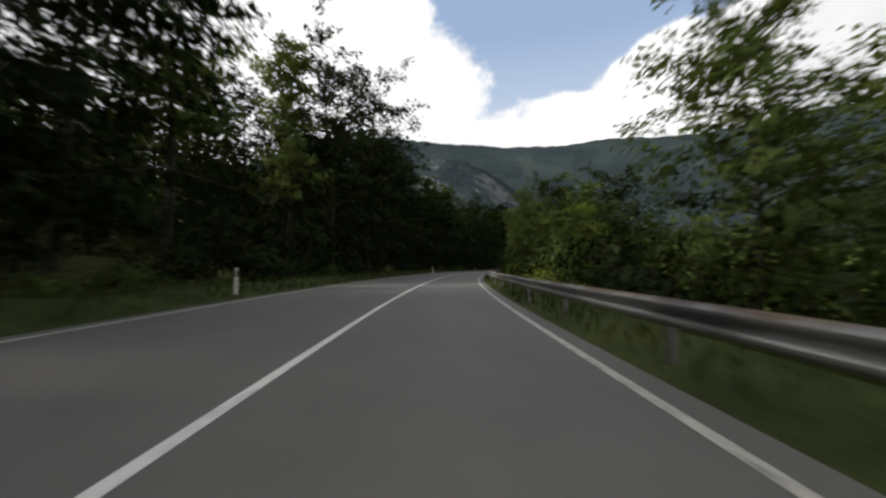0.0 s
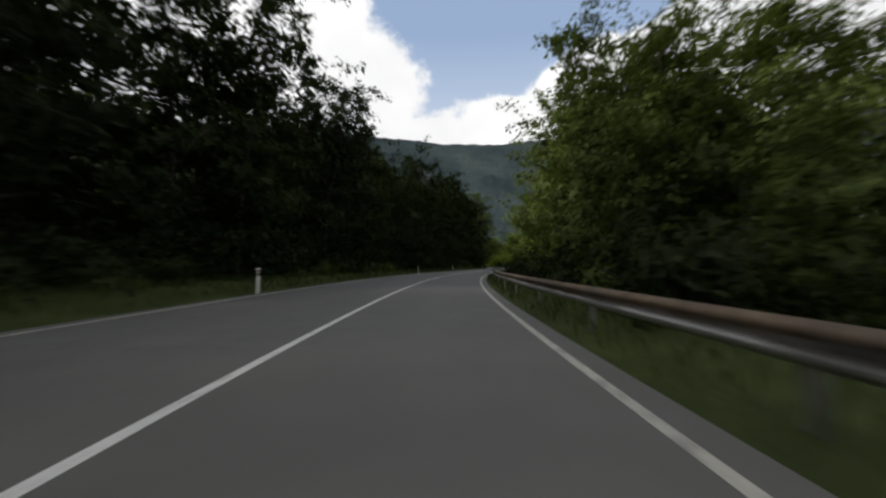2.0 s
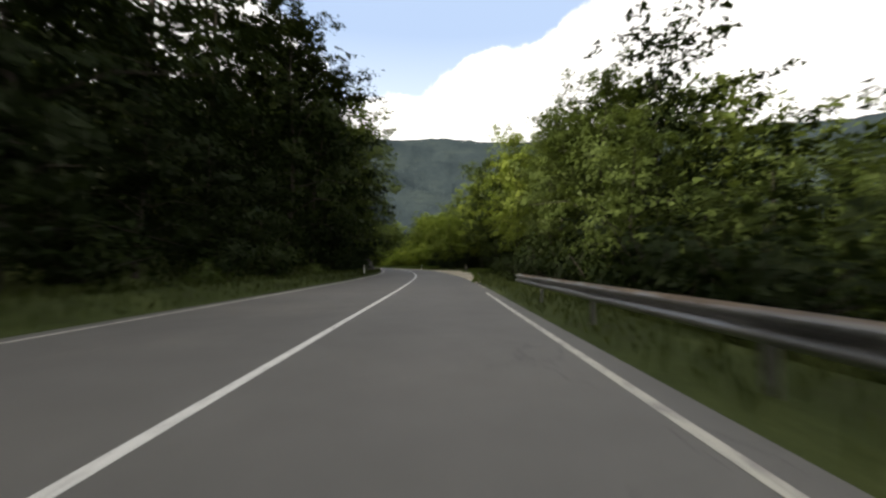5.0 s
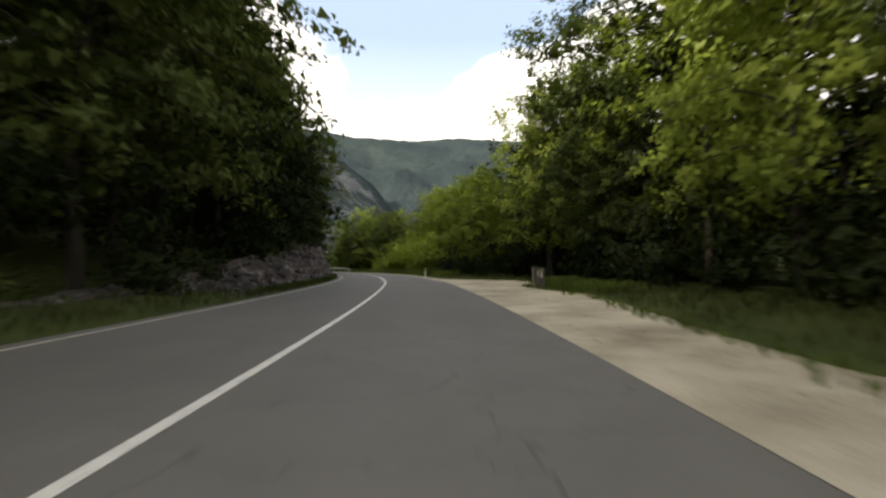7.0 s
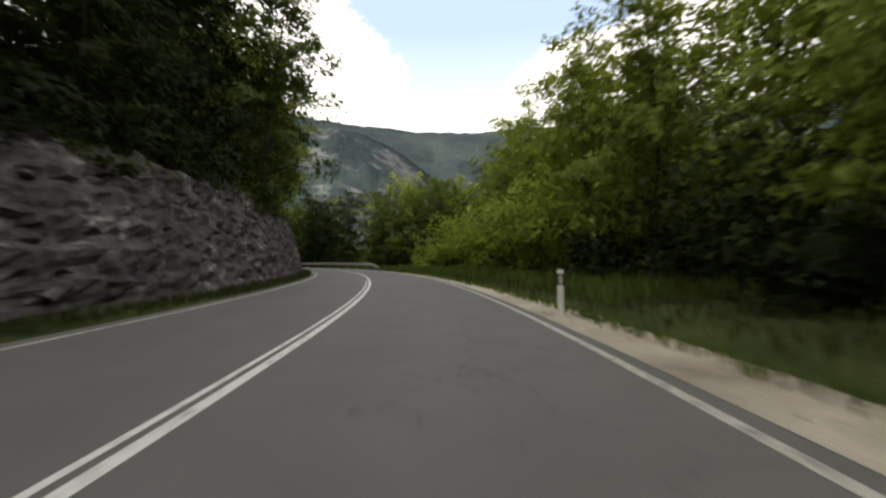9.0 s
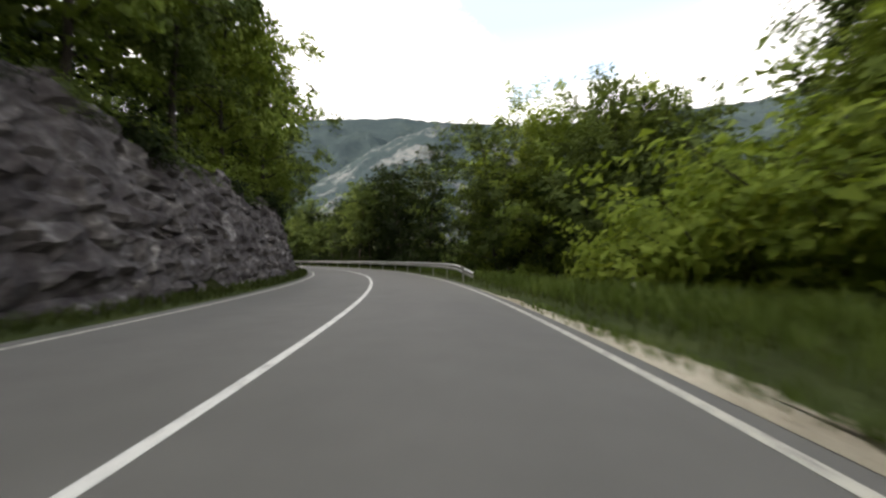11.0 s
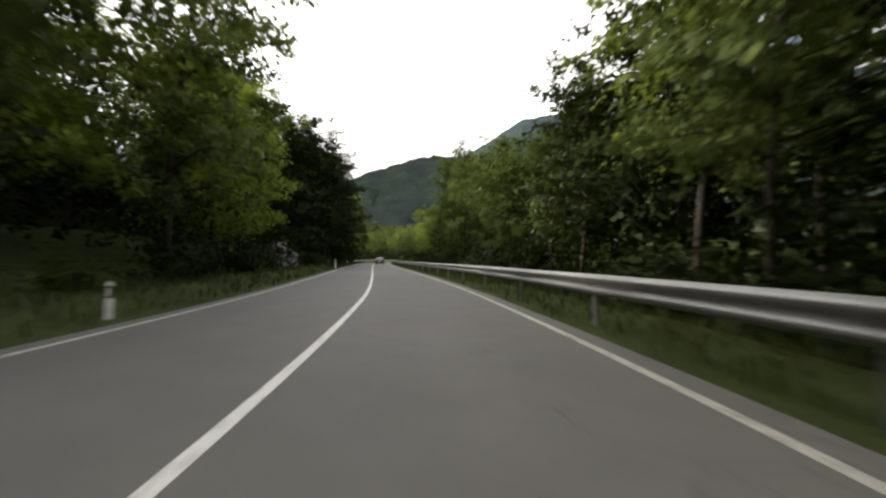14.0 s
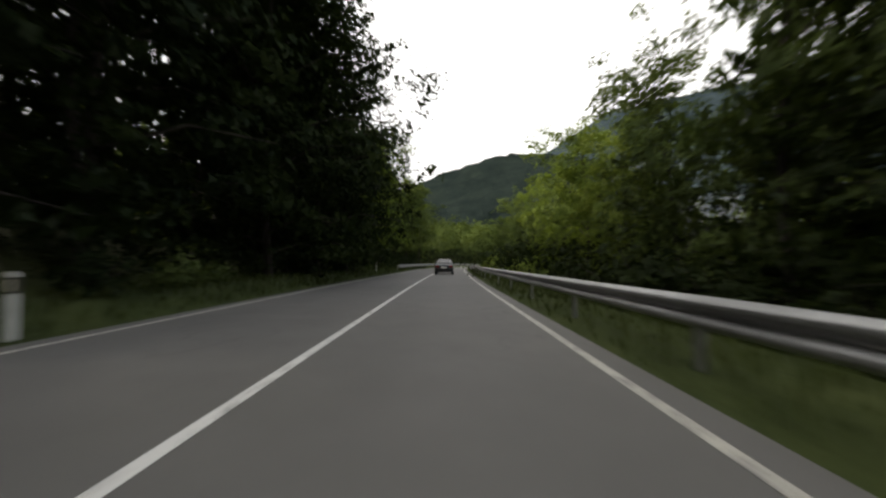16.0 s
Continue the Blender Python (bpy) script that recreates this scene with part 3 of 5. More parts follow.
def make_bush(seed, height, radius, leaves, size, mat):
    rng = np.random.default_rng(seed)
    bm = bmesh.new()
    centres, spread = [], []
    for i in range(11):
        az, r = i * 2.4, radius * rng.uniform(0.2, 1.0)
        tip = Vector((math.cos(az) * r, math.sin(az) * r, height * rng.uniform(0.55, 1.0) * (1 - 0.3 * r / radius)))
        tube(bm, [Vector((math.cos(az) * 0.08, math.sin(az) * 0.08, -0.2)), tip * 0.5 + Vector((0, 0, 0.1 * height)), tip], [0.03, 0.02, 0.008], 5)
        for k in range(5):
            q = tip * (0.3 + 0.17 * k)
            j = rng.normal(0, 0.16 * radius, 3)
            centres.append((q.x + j[0], q.y + j[1], max(q.z + j[2] * 0.6, 0.1)))
            spread.append(0.13 * radius + 0.12)
    root = new("bush")
    part("wood", bm, M_BARK, root)
    v, out = sprays(rng, centres, spread, max(4, leaves // len(centres)), size, 0.15, (0, 0, height * 0.35))
    v2, out2 = deep(rng, (0, 0, height * 0.4), (radius * 0.6, radius * 0.6, height * 0.36), 260, 0.19)
    child("foliage", leaf_mesh("foliage", np.concatenate([v, v2]), mat, np.concatenate([out, out2])), root)
    return root


def make_spruce(seed, height, radius, mat):
    """A conifer with drooping tiers."""
    rng = np.random.default_rng(seed)
    bm = bmesh.new()
    tube(bm, [Vector((0, 0, z - 0.4)) for z in np.linspace(0, height, 7)], [0.2 * (1 - 0.95 * i / 6) + 0.01 for i in range(7)])
    c, sp = [], []
    for i in range(46):
        u = 0.12 + 0.88 * i / 46
        r = radius * (1.04 - u) * rng.uniform(0.75, 1.15)
        az = i * 2.4
        tip = Vector((math.cos(az) * r, math.sin(az) * r, height * u - 0.28 * r))
        for k in range(5):
            w = 0.25 + 0.16 * k
            c.append((tip.x * w, tip.y * w, height * u - 0.28 * r * w * w))
            sp.append(0.1 + 0.11 * r * (1.1 - w))
    root = new("conifer")
    part("trunk", bm, M_BARK, root)
    v, out = sprays(rng, c, sp, 36, 0.2, 0.7, (0, 0, height * 0.45))
    child("crown", leaf_mesh("crown", v, mat, out), root)
    return root


def kinds():
    k = {}
    k["broad"] = [make_tree(11, 14, 4.2, 0.22, 8400, 0.18, M_LEAF), make_tree(12, 15, 3.9, 0.25, 8400, 0.18, M_LEAF), make_tree(13, 13, 4.4, 0.2, 8400, 0.18, M_LEAF)]
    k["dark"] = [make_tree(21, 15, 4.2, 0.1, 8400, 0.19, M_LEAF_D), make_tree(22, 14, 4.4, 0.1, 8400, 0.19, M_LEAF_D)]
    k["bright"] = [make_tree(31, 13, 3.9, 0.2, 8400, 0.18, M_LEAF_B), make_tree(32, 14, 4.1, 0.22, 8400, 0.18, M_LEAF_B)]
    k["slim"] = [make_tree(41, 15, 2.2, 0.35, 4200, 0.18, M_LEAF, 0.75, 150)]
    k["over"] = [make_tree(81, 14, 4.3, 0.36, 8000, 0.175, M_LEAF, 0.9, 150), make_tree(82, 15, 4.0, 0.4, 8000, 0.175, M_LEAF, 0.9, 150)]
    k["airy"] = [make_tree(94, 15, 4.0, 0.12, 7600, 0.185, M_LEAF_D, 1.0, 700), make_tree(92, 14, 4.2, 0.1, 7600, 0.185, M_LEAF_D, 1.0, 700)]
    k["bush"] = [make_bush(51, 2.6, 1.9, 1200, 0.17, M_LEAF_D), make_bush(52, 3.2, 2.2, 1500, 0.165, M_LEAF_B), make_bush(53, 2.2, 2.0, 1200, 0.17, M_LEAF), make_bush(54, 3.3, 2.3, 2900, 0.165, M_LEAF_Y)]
    k["conifer"] = [make_spruce(61, 16, 3.6, M_LEAF_D)]
    return k


KINDS = kinds()
LABELS = {"broad": ("tall broad-leaved tree with a loose green crown", "tree"), "dark": ("tall shaded broad-leaved tree with a dark crown", "tree"),
          "bright": ("young broad-leaved tree with sunlit yellow-green leaves", "tree"), "slim": ("slender tree with a sparse feathery crown", "tree"),
          "over": ("tall tree with a bare trunk and an overhanging crown", "tree"), "airy": ("tall dark tree with sky showing through its crown", "tree"),
          "bush": ("leafy roadside bush with many thin stems", "bush"), "conifer": ("tall dark conifer with drooping branches", "tree")}
for key, obs in KINDS.items():
    for ob in obs:
        tagged(ob, LABELS[key][0], LABELS[key][1], "bushes along the road" if key == "bush" else "trees along the road")
USED = set()
# how large each shape has grown, against the size that it was drawn at
GROWN = {"broad": (1.1, 0.98, 1.17), "dark": (0.63, 0.97), "bright": (1.06, 1.01), "slim": (1.18,), "over": (0.7, 0.7), "airy": (1.16, 0.92), "bush": (1.04, 0.67, 0.63, 1.18), "conifer": (1.0,)}


def plant(key, s, lat, scale=1.0, which=None, sink=0.1):
    rng = np.random.default_rng(int(abs(s) * 37) + int(abs(lat) * 1013))
    obs = KINDS[key]
    i = int(rng.integers(len(obs))) if which is None else which
    ob = obs[i]
    x, y, _ = at(s, lat)
    ss, ll = near_road([x], [y])
    z = float(relief(ss, ll)[0]) - sink
    k = scale * GROWN[key][i] * rng.uniform(0.93, 1.08)
    slim = 0.92 if lat > 0 else 1.0
    m = pose(x, y, z, rng.normal(0, 2), rng.normal(0, 2), rng.uniform(0, 360)) @ Matrix.Diagonal((k * slim * rng.uniform(0.9, 1.1), k * slim * rng.uniform(0.9, 1.1), k, 1))
    if ob.name not in USED:
        USED.add(ob.name)
        ob.matrix_basis = m
        return ob
    return copy_thing(ob, m @ Matrix.Diagonal([1 / v for v in ob.scale] + [1]))


def clear(s, lat, gap):
    """Whether a place found by offset is not on another stretch of the road."""
    x, y, _ = at(s, lat)
    ss, ll = near_road([x], [y])
    w = wl(ss[0]) if ll[0] < 0 else wr(ss[0])
    return abs(ll[0]) > w + gap and (ll[0] < 0) == (lat < 0)


def right_scale(s):
    """How tall the wood stands to the right of the road."""
    if s < 130:
        tall = ((-40, 0.66), (14.5, 0.66), (16.5, 0.36), (28, 0.36), (31, 0.62), (35, 0.62), (38, 0.38), (46, 0.34), (55, 0.42), (62, 0.45), (64, 0.9), (70, 1.0), (80, 0.92), (84, 0.88), (88, 0.88), (92, 0.85), (97, 0.85), (101, 0.85), (108, 0.72), (130, 0.62))
    else:
        tall = ((130, 0.62), (138, 1.1), (150, 1.15), (182, 1.1), (185, 0.78), (192, 0.84), (203, 0.9), (212, 1.0), (219, 0.9), (222, 0.5), (227, 0.5), (233, 0.55), (235, 1.0), (236, 1.0), (240, 0.86), (247, 0.8), (252, 0.7), (257, 0.78),
                (262, 1.08), (276, 1.16), (282, 1.0), (290, 1.0), (293, 0.74), (301, 0.74), (304, 1.0), (316, 0.85), (320, 0.72), (332, 0.7), (345, 0.7), (420, 0.62))
    return float(np.interp(s, *zip(*tall)))


def left_scale(s):
    """Where the wood to the left of the road stands lower."""
    return float(np.interp(s, [15, 17.5, 23, 26, 40, 270, 282, 301, 305, 330], [1.0, 0.55, 0.55, 0.9, 1.0, 1.0, 0.66, 0.7, 1.0, 1.0]))


def foot(s):
    """Where the wood begins to the right of the road."""
    return wr(s) + float(verge(s)) + float(layby(s)) * 1.08


BEHIND = []


def woods():
    # left bank: two rows climbing the slope, then the wood beyond
    for row, (off, gap) in enumerate(((4.2, 5.2), (8.8, 4.8))):
        rng = np.random.default_rng(40 + row)
        s = -14.0
        while s < 385:
            lat = -(wl(s) + off + rng.uniform(-1, 1))
            rock = float(rock_height(s)) > 1.0
            # dark and airy crowns carry the bank's shade in their leaf colour
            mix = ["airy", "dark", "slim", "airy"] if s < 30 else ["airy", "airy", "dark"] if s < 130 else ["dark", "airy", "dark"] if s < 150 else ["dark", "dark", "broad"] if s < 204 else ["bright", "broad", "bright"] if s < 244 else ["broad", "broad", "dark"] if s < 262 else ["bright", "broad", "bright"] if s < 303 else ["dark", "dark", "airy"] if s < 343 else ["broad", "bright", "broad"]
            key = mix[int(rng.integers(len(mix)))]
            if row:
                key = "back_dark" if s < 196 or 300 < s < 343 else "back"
            sc = (rng.uniform(0.95, 1.25) if s < 135 else rng.uniform(1.05, 1.35)) * (0.86 if s > 343 else 1.0) * (0.85 if rock and row == 0 else 1.0)
            if row and (s < 130 or 262 < s < 300):
                sc *= 0.8 if s < 130 else 0.85
            sc *= left_scale(s)
            if 295 < s < 304.5:
                lat -= 2.6
            if 304.5 < s < 319:
                lat -= 1.2
            if clear(s, lat, 2.5):
                if row:
                    BEHIND.append((key, s, lat, sc))
                else:
                    plant(key, s, lat, sc)
            s += gap * rng.uniform(0.75, 1.3) * (0.86 if s < 140 or s > 302 else 1.0)
    # right side: below the road, behind the rail or the lay-by
    for row, (off, gap) in enumerate(((4.8, 4.9), (9.2, 4.5), (14.0, 5.4))):
        rng = np.random.default_rng(50 + row)
        s = 10.0
        while s < 385:
            k = right_scale(s)
            lat = foot(s) + off + rng.uniform(-0.9, 0.9)
            mix = ["over", "broad", "broad"] if s < 40 else ["bright", "broad", "over"] if s < 56 else ["over", "over", "broad"] if s < 130 else ["over", "broad"] if s < 152 else ["over", "broad", "bright"] if s < 174 else ["bright"] if s < 228 else ["airy"] if 250 < s < 266 else ["dark", "dark", "over"] if 258 < s < 300 else ["over", "over", "broad"]
            key = mix[int(rng.integers(len(mix)))]
            # back_dark rows have the wood's inner shade painted into their leaves
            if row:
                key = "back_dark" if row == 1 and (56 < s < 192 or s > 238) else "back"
                if s > 234:
                    k *= 0.92 if row == 1 else 0.85
                if 59 < s < 67:
                    k *= 0.72
                if 246 < s < 266:
                    k *= 0.62
            if 203 < s < 240:
                lat += 3.0
                if row:
                    key, k, lat = "broad" if row == 1 else "back", 1.0 if s < 220 else 0.72, lat + 3
            if 226 < s < 250:
                lat += 1.5
            if 304 < s < 319:
                lat, k = lat + 1.3, k * (0.8 if row == 0 else 1.1)
            if s > 318:
                lat, key = lat + 2.0, ("broad" if int(s) % 3 else "bright") if row == 0 else key
            if 80 < s < 190:
                lat += 1.6 if s < 130 else -0.8 if 160 < s < 187 else 1.0
            lot = 132 < s < 214
            drop = 1.0 + (0.0 if k < 0.6 or lot else 0.24 * min(off, 11) / 11)
            if clear(s, lat, 2.0):
                sc = k * drop * rng.uniform(0.88, 1.12) * (1.08 if row == 2 else 1.0)
                if key in ("back", "back_dark"):
                    BEHIND.append((key, s, lat, sc))
                else:
                    plant(key, s, lat, sc)
            s += gap * rng.uniform(0.75, 1.3)
    # bushes at the feet of both woods
    rng = np.random.default_rng(60)
    s = -12.0
    while s < 380:
        if float(rock_height(s)) < 1.5:
            la = -(wl(s) + 2.6 + rng.uniform(-0.3, 1.4))
            if clear(s, la, 1.2) and not 294 < s < 306:
                plant("bush", s, la, rng.uniform(0.6, 1.0), int(rng.choice([0, 0, 2])))
        else:
            plant("bush", s, -(wl(s) + 3.9 + rng.uniform(0, 0.6)), rng.uniform(0.8, 1.3), 1 if s > 204 else 0)
            for ds in (0.0, 1.6):
                over = -(wl(s) + 2.7 + rng.uniform(0, 0.5))
                plant("bush", s + ds, over, rng.uniform(0.42, 0.72), int(rng.choice([0, 2])), float(relief(s + ds, over)) - rock_top(s + ds) * 0.9)
            plant("bush", s + 1.2, -(wl(s) + 5.6 + rng.uniform(0, 1.0)), rng.uniform(1.0, 1.5), 2 if s > 204 else 0)
        lb = foot(s) + 2.4 + rng.uniform(-0.2, 1.8) + (4.0 if 203 < s < 226 else 9.5 if s < 246 and s > 225 else 0.0)
        # on these stretches, sunlight is put in as brighter bush leaves
        sun_tinted = 14 < s < 48 or 196 < s < 226 or s > 326
        kind, size = (1 if sun_tinted and rng.uniform() < 0.7 else 0), rng.uniform(0.65, 1.25) * (1.25 if sun_tinted and s > 60 else 1.0)
        if s > 11 and clear(s, lb, 1.5):
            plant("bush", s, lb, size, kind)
            if 40 < s < 200:
                plant("bush", s + 1.3, lb + 4.0, 1.3 * size, 0)
        s += rng.uniform(2.7, 4.1)


woods()
for s, lat, k in ((318, -8.0, 1.0), (326, -9.0, 1.1), (311, -12.5, 1.15), (78, -11.0, 1.1), (333, -7.5, 0.9)):
    plant("conifer", s, lat, k)
for key, s, lat, k in (("broad", 181.0, 13.2, 1.15), ("bright", 177.5, 14.6, 1.1), ("broad", 173.5, 13.6, 1.1), ("bright", 184.5, 15.0, 1.1), ("dark", 170.0, 14.5, 1.1)):
    plant(key, s, lat, k)
for key, s, lat, k in (("dark", 325.5, -6.4, 1.2), ("dark", 331.0, -5.8, 1.25), ("airy", 336.5, -5.6, 1.25), ("dark", 340.5, -6.2, 1.1), ("broad", 163.0, -7.4, 1.1), ("broad", 171.0, -8.4, 1.0), ("over", 105.5, 8.6, 1.2), ("broad", 110.5, 10.0, 1.0),
                       ("bright", 91.0, 10.6, 1.15), ("bright", 96.5, 11.5, 1.1), ("over", 97.5, 7.7, 1.15), ("over", 102.0, 8.0, 1.1), ("over", 107.0, 9.0, 0.85), ("slim", 25.0, -8.6, 1.0), ("slim", 317.0, 9.5, 0.95), ("slim", 315.0, 11.0, 1.0)):
    plant(key, s, lat, k)
# trees whose tops stand a known height over the road
BY_THE_FIRST_RAIL = (("broad", 34.2, 10, 8.2), ("bright", 36.8, 12.5, 7.5), ("broad", 46.5, 11.5, 4.8), ("bright", 44, 13.5, 5), ("over", 65.5, 9.2, 12.5), ("broad", 57, 11.5, 7.5), ("broad", 60, 10, 9),
                     ("over", 62.5, 11, 10.3), ("broad", 58.5, 14.5, 9), ("broad", 68, 10.5, 13), ("broad", 63.5, 14, 11.3), ("broad", 105.0, 11.5, 9.5))
BY_THE_BEND = (("over", 234.5, 13.0, 13.5), ("broad", 236.5, 16.5, 13.5), ("bright", 238.5, 12.5, 13), ("broad", 240.5, 18, 14.5), ("bright", 243.5, 14, 14), ("broad", 247, 18, 13.5), ("bright", 249.5, 13.5, 12),
               ("dark", 236.0, 19.5, 13.5), ("dark", 239, 24, 15), ("broad", 233.8, 15.6, 10), ("bright", 240, 22.5, 14.5), ("broad", 224.6, 19.5, 13), ("dark", 223, 19, 15), ("broad", 219, 17, 14),
               ("broad", 227.0, 22.5, 14))
BY_THE_SECOND_RAIL = (("over", 267.5, 7.6, 17), ("over", 272.5, 8.0, 17), ("over", 262.0, -6.4, 16), ("dark", 307, 16, 15), ("dark", 281.5, 13, 14), ("dark", 286, 15.5, 14), ("dark", 290.5, 13, 13),
                      ("dark", 313, 18, 15), ("dark", 319, 17, 13), ("broad", 309.5, 10.5, 13), ("dark", 313.5, 10, 12.5), ("dark", 316, 13, 13), ("broad", 310, 14, 14))
for key, s, lat, top in BY_THE_FIRST_RAIL + BY_THE_BEND + BY_THE_SECOND_RAIL:
    plant(key, s, lat, (top - float(relief(s, lat))) / 14.0)
for s, lat, k in ((182.5, 14.0, 1.3), (179.0, 15.2, 1.4), (175.4, 14.6, 1.3), (171.8, 12.8, 1.1)):
    plant("bush", s, lat, k, 0)
for s, lat, k in ((226, 13.4, 0.5), (222, 14.0, 0.6), (50, 9.4, 0.36)):
    plant("bright", s, lat, k)
# bushes in the leaf colour that has sunlight painted in
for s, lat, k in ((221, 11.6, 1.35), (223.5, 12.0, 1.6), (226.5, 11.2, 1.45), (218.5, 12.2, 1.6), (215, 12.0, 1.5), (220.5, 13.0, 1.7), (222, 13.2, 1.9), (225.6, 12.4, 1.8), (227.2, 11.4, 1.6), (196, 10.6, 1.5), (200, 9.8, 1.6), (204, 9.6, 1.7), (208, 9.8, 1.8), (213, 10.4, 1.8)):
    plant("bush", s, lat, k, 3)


def rows_behind():
    """The close-set rows of trees behind the first one on either side, crowns and stems."""
    rng = np.random.default_rng(71)
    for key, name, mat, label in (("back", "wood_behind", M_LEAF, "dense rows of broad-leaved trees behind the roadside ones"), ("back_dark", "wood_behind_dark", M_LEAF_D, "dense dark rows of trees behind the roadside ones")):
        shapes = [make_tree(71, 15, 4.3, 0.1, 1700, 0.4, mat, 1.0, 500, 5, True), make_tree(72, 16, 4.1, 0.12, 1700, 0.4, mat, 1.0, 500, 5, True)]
        crowns, facing = [], []
        stems = bmesh.new()
        for kind, s, lat, sc in BEHIND:
            if kind != key:
                continue
            v, out = shapes[int(rng.integers(2))]
            x, y, _ = at(s, lat)
            ss, ll = near_road([x], [y])
            z = float(relief(ss, ll)[0]) - 0.1
            a = rng.uniform(0, 6.283)
            turn = np.array([[math.cos(a), -math.sin(a), 0], [math.sin(a), math.cos(a), 0], [0, 0, 1]])
            crowns.append((v @ turn.T) * sc * rng.uniform(0.92, 1.1, 3) + [x, y, z])
            facing.append(out @ turn.T)
            tube(stems, [Vector((x, y, z - 0.4 + 13 * sc * u)) for u in (0, 0.3, 0.65, 1.0)], [0.17 * sc, 0.14 * sc, 0.09 * sc, 0.02], 5)
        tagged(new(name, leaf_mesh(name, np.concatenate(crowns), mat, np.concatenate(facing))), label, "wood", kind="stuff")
        me = bpy.data.meshes.new(name + "_stems")
        stems.to_mesh(me)
        stems.free()
        me.materials.append(M_BARK)
        tagged(new(name + "_stems", me), "bare dark stems of the trees behind the road", "tree stems", kind="stuff")


def far_wood():
    """The wood that goes on up the slopes behind the first rows: crowns too many to count."""
    rng = np.random.default_rng(77)
    xs = np.concatenate([rng.uniform(-150, 190, 6800), rng.uniform(-330, -60, 2600)])
    ys = np.concatenate([rng.uniform(-50, 470, 6800), rng.uniform(380, 640, 2600)])
    s, lat = near_road(xs, ys)
    d = np.where(lat < 0, -lat - wl(s), lat - wr(s) - layby(s))
    keep = (d > 12) & (d < 230) & ((d < 40) | (rng.uniform(0, 1, len(d)) < 0.45))
    xs, ys, h, near = xs[keep], ys[keep], relief(s, lat)[keep], (d < 34)[keep]
    tall = np.where(lat > 0, np.interp(s, [20, 26, 50, 60, 100, 110, 130, 140, 186, 196, 210, 216, 300, 325], [0.5, 0.5, 0.5, 0.75, 0.75, 0.65, 0.65, 0.95, 0.95, 0.85, 0.85, 0.95, 0.9, 0.7]), np.interp(s, [14, 18, 24, 30, 130, 150, 255, 270, 278, 300, 308, 322, 338], [0.8, 0.5, 0.5, 0.8, 0.8, 1.1, 1.1, 0.7, 0.5, 0.5, 1.1, 1.1, 0.7]))[keep]
    # on the left bank, shade is put in as a darker leaf colour
    shade_tinted = ((lat < 0) & (s < 332))[keep]
    for name, pickd, per, size, clumps, mat in (("wood_left", near & shade_tinted, 22, 0.55, 17, M_LEAF_D), ("wood_right", near & ~shade_tinted, 23, 0.55, 17, M_LEAF), ("wood_far", ~near, 8, 1.3, 6, M_LEAF)):
        centres, spread, hearts = [], [], []
        for x, y, z, tt in zip(xs[pickd], ys[pickd], h[pickd], tall[pickd]):
            top = rng.uniform(10, 17) * tt
            for k in range(clumps):
                u = rng.uniform(0.08, 1.0)
                r = 3.2 * math.sin(math.pi * min(u, 0.96)) ** 0.6
                a = rng.uniform(0, 6.28)
                centres.append((x + math.cos(a) * r * 0.7, y + math.sin(a) * r * 0.7, z + top * u))
                spread.append(0.85)
                hearts.append((x, y, z + top * 0.45))
        v, out = sprays(rng, centres, spread, per, size, 0.2, hearts)
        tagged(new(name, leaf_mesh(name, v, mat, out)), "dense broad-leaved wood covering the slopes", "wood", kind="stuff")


def undergrowth():
    """Saplings and brambles between the trunks."""
    rng = np.random.default_rng(31)
    # dark leaf colour paints in the shade under the canopy
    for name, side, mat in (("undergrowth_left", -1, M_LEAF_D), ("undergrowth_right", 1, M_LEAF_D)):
        n = 1250
        s, d = rng.uniform(-35, 420, n), 3.6 + 20 * rng.uniform(0, 1, n) ** 1.7
        rock = rock_height(s) > 0.8
        keep = (side > 0) | ~rock | (d > 6)
        s, d = s[keep], d[keep]
        lat = -(wl(s) + d) if side < 0 else wr(s) + layby(s) + 1.2 + d + 7.0 * ((s > 200) & (s < 252))
        a = np.interp(s, RS, RA)
        x, y = np.interp(s, RS, RX) + lat * np.cos(a), np.interp(s, RS, RY) + lat * np.sin(a)
        ss, ll = near_road(x, y)
        ok = np.abs(ll) > np.where(ll < 0, wl(ss) + 3.5, wr(ss) + layby(ss) + 3.5)
        z = relief(ss, ll)
        centres, spread = [], []
        for px, py, pz in zip(x[ok], y[ok], z[ok]):
            for k in range(3):
                centres.append((px + rng.normal(0, 1.0), py + rng.normal(0, 1.0), pz + rng.uniform(0.3, 3.2)))
                spread.append(0.75)
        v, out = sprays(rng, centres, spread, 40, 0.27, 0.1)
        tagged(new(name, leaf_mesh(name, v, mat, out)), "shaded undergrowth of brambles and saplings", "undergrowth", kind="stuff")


rows_behind()
far_wood()
undergrowth()


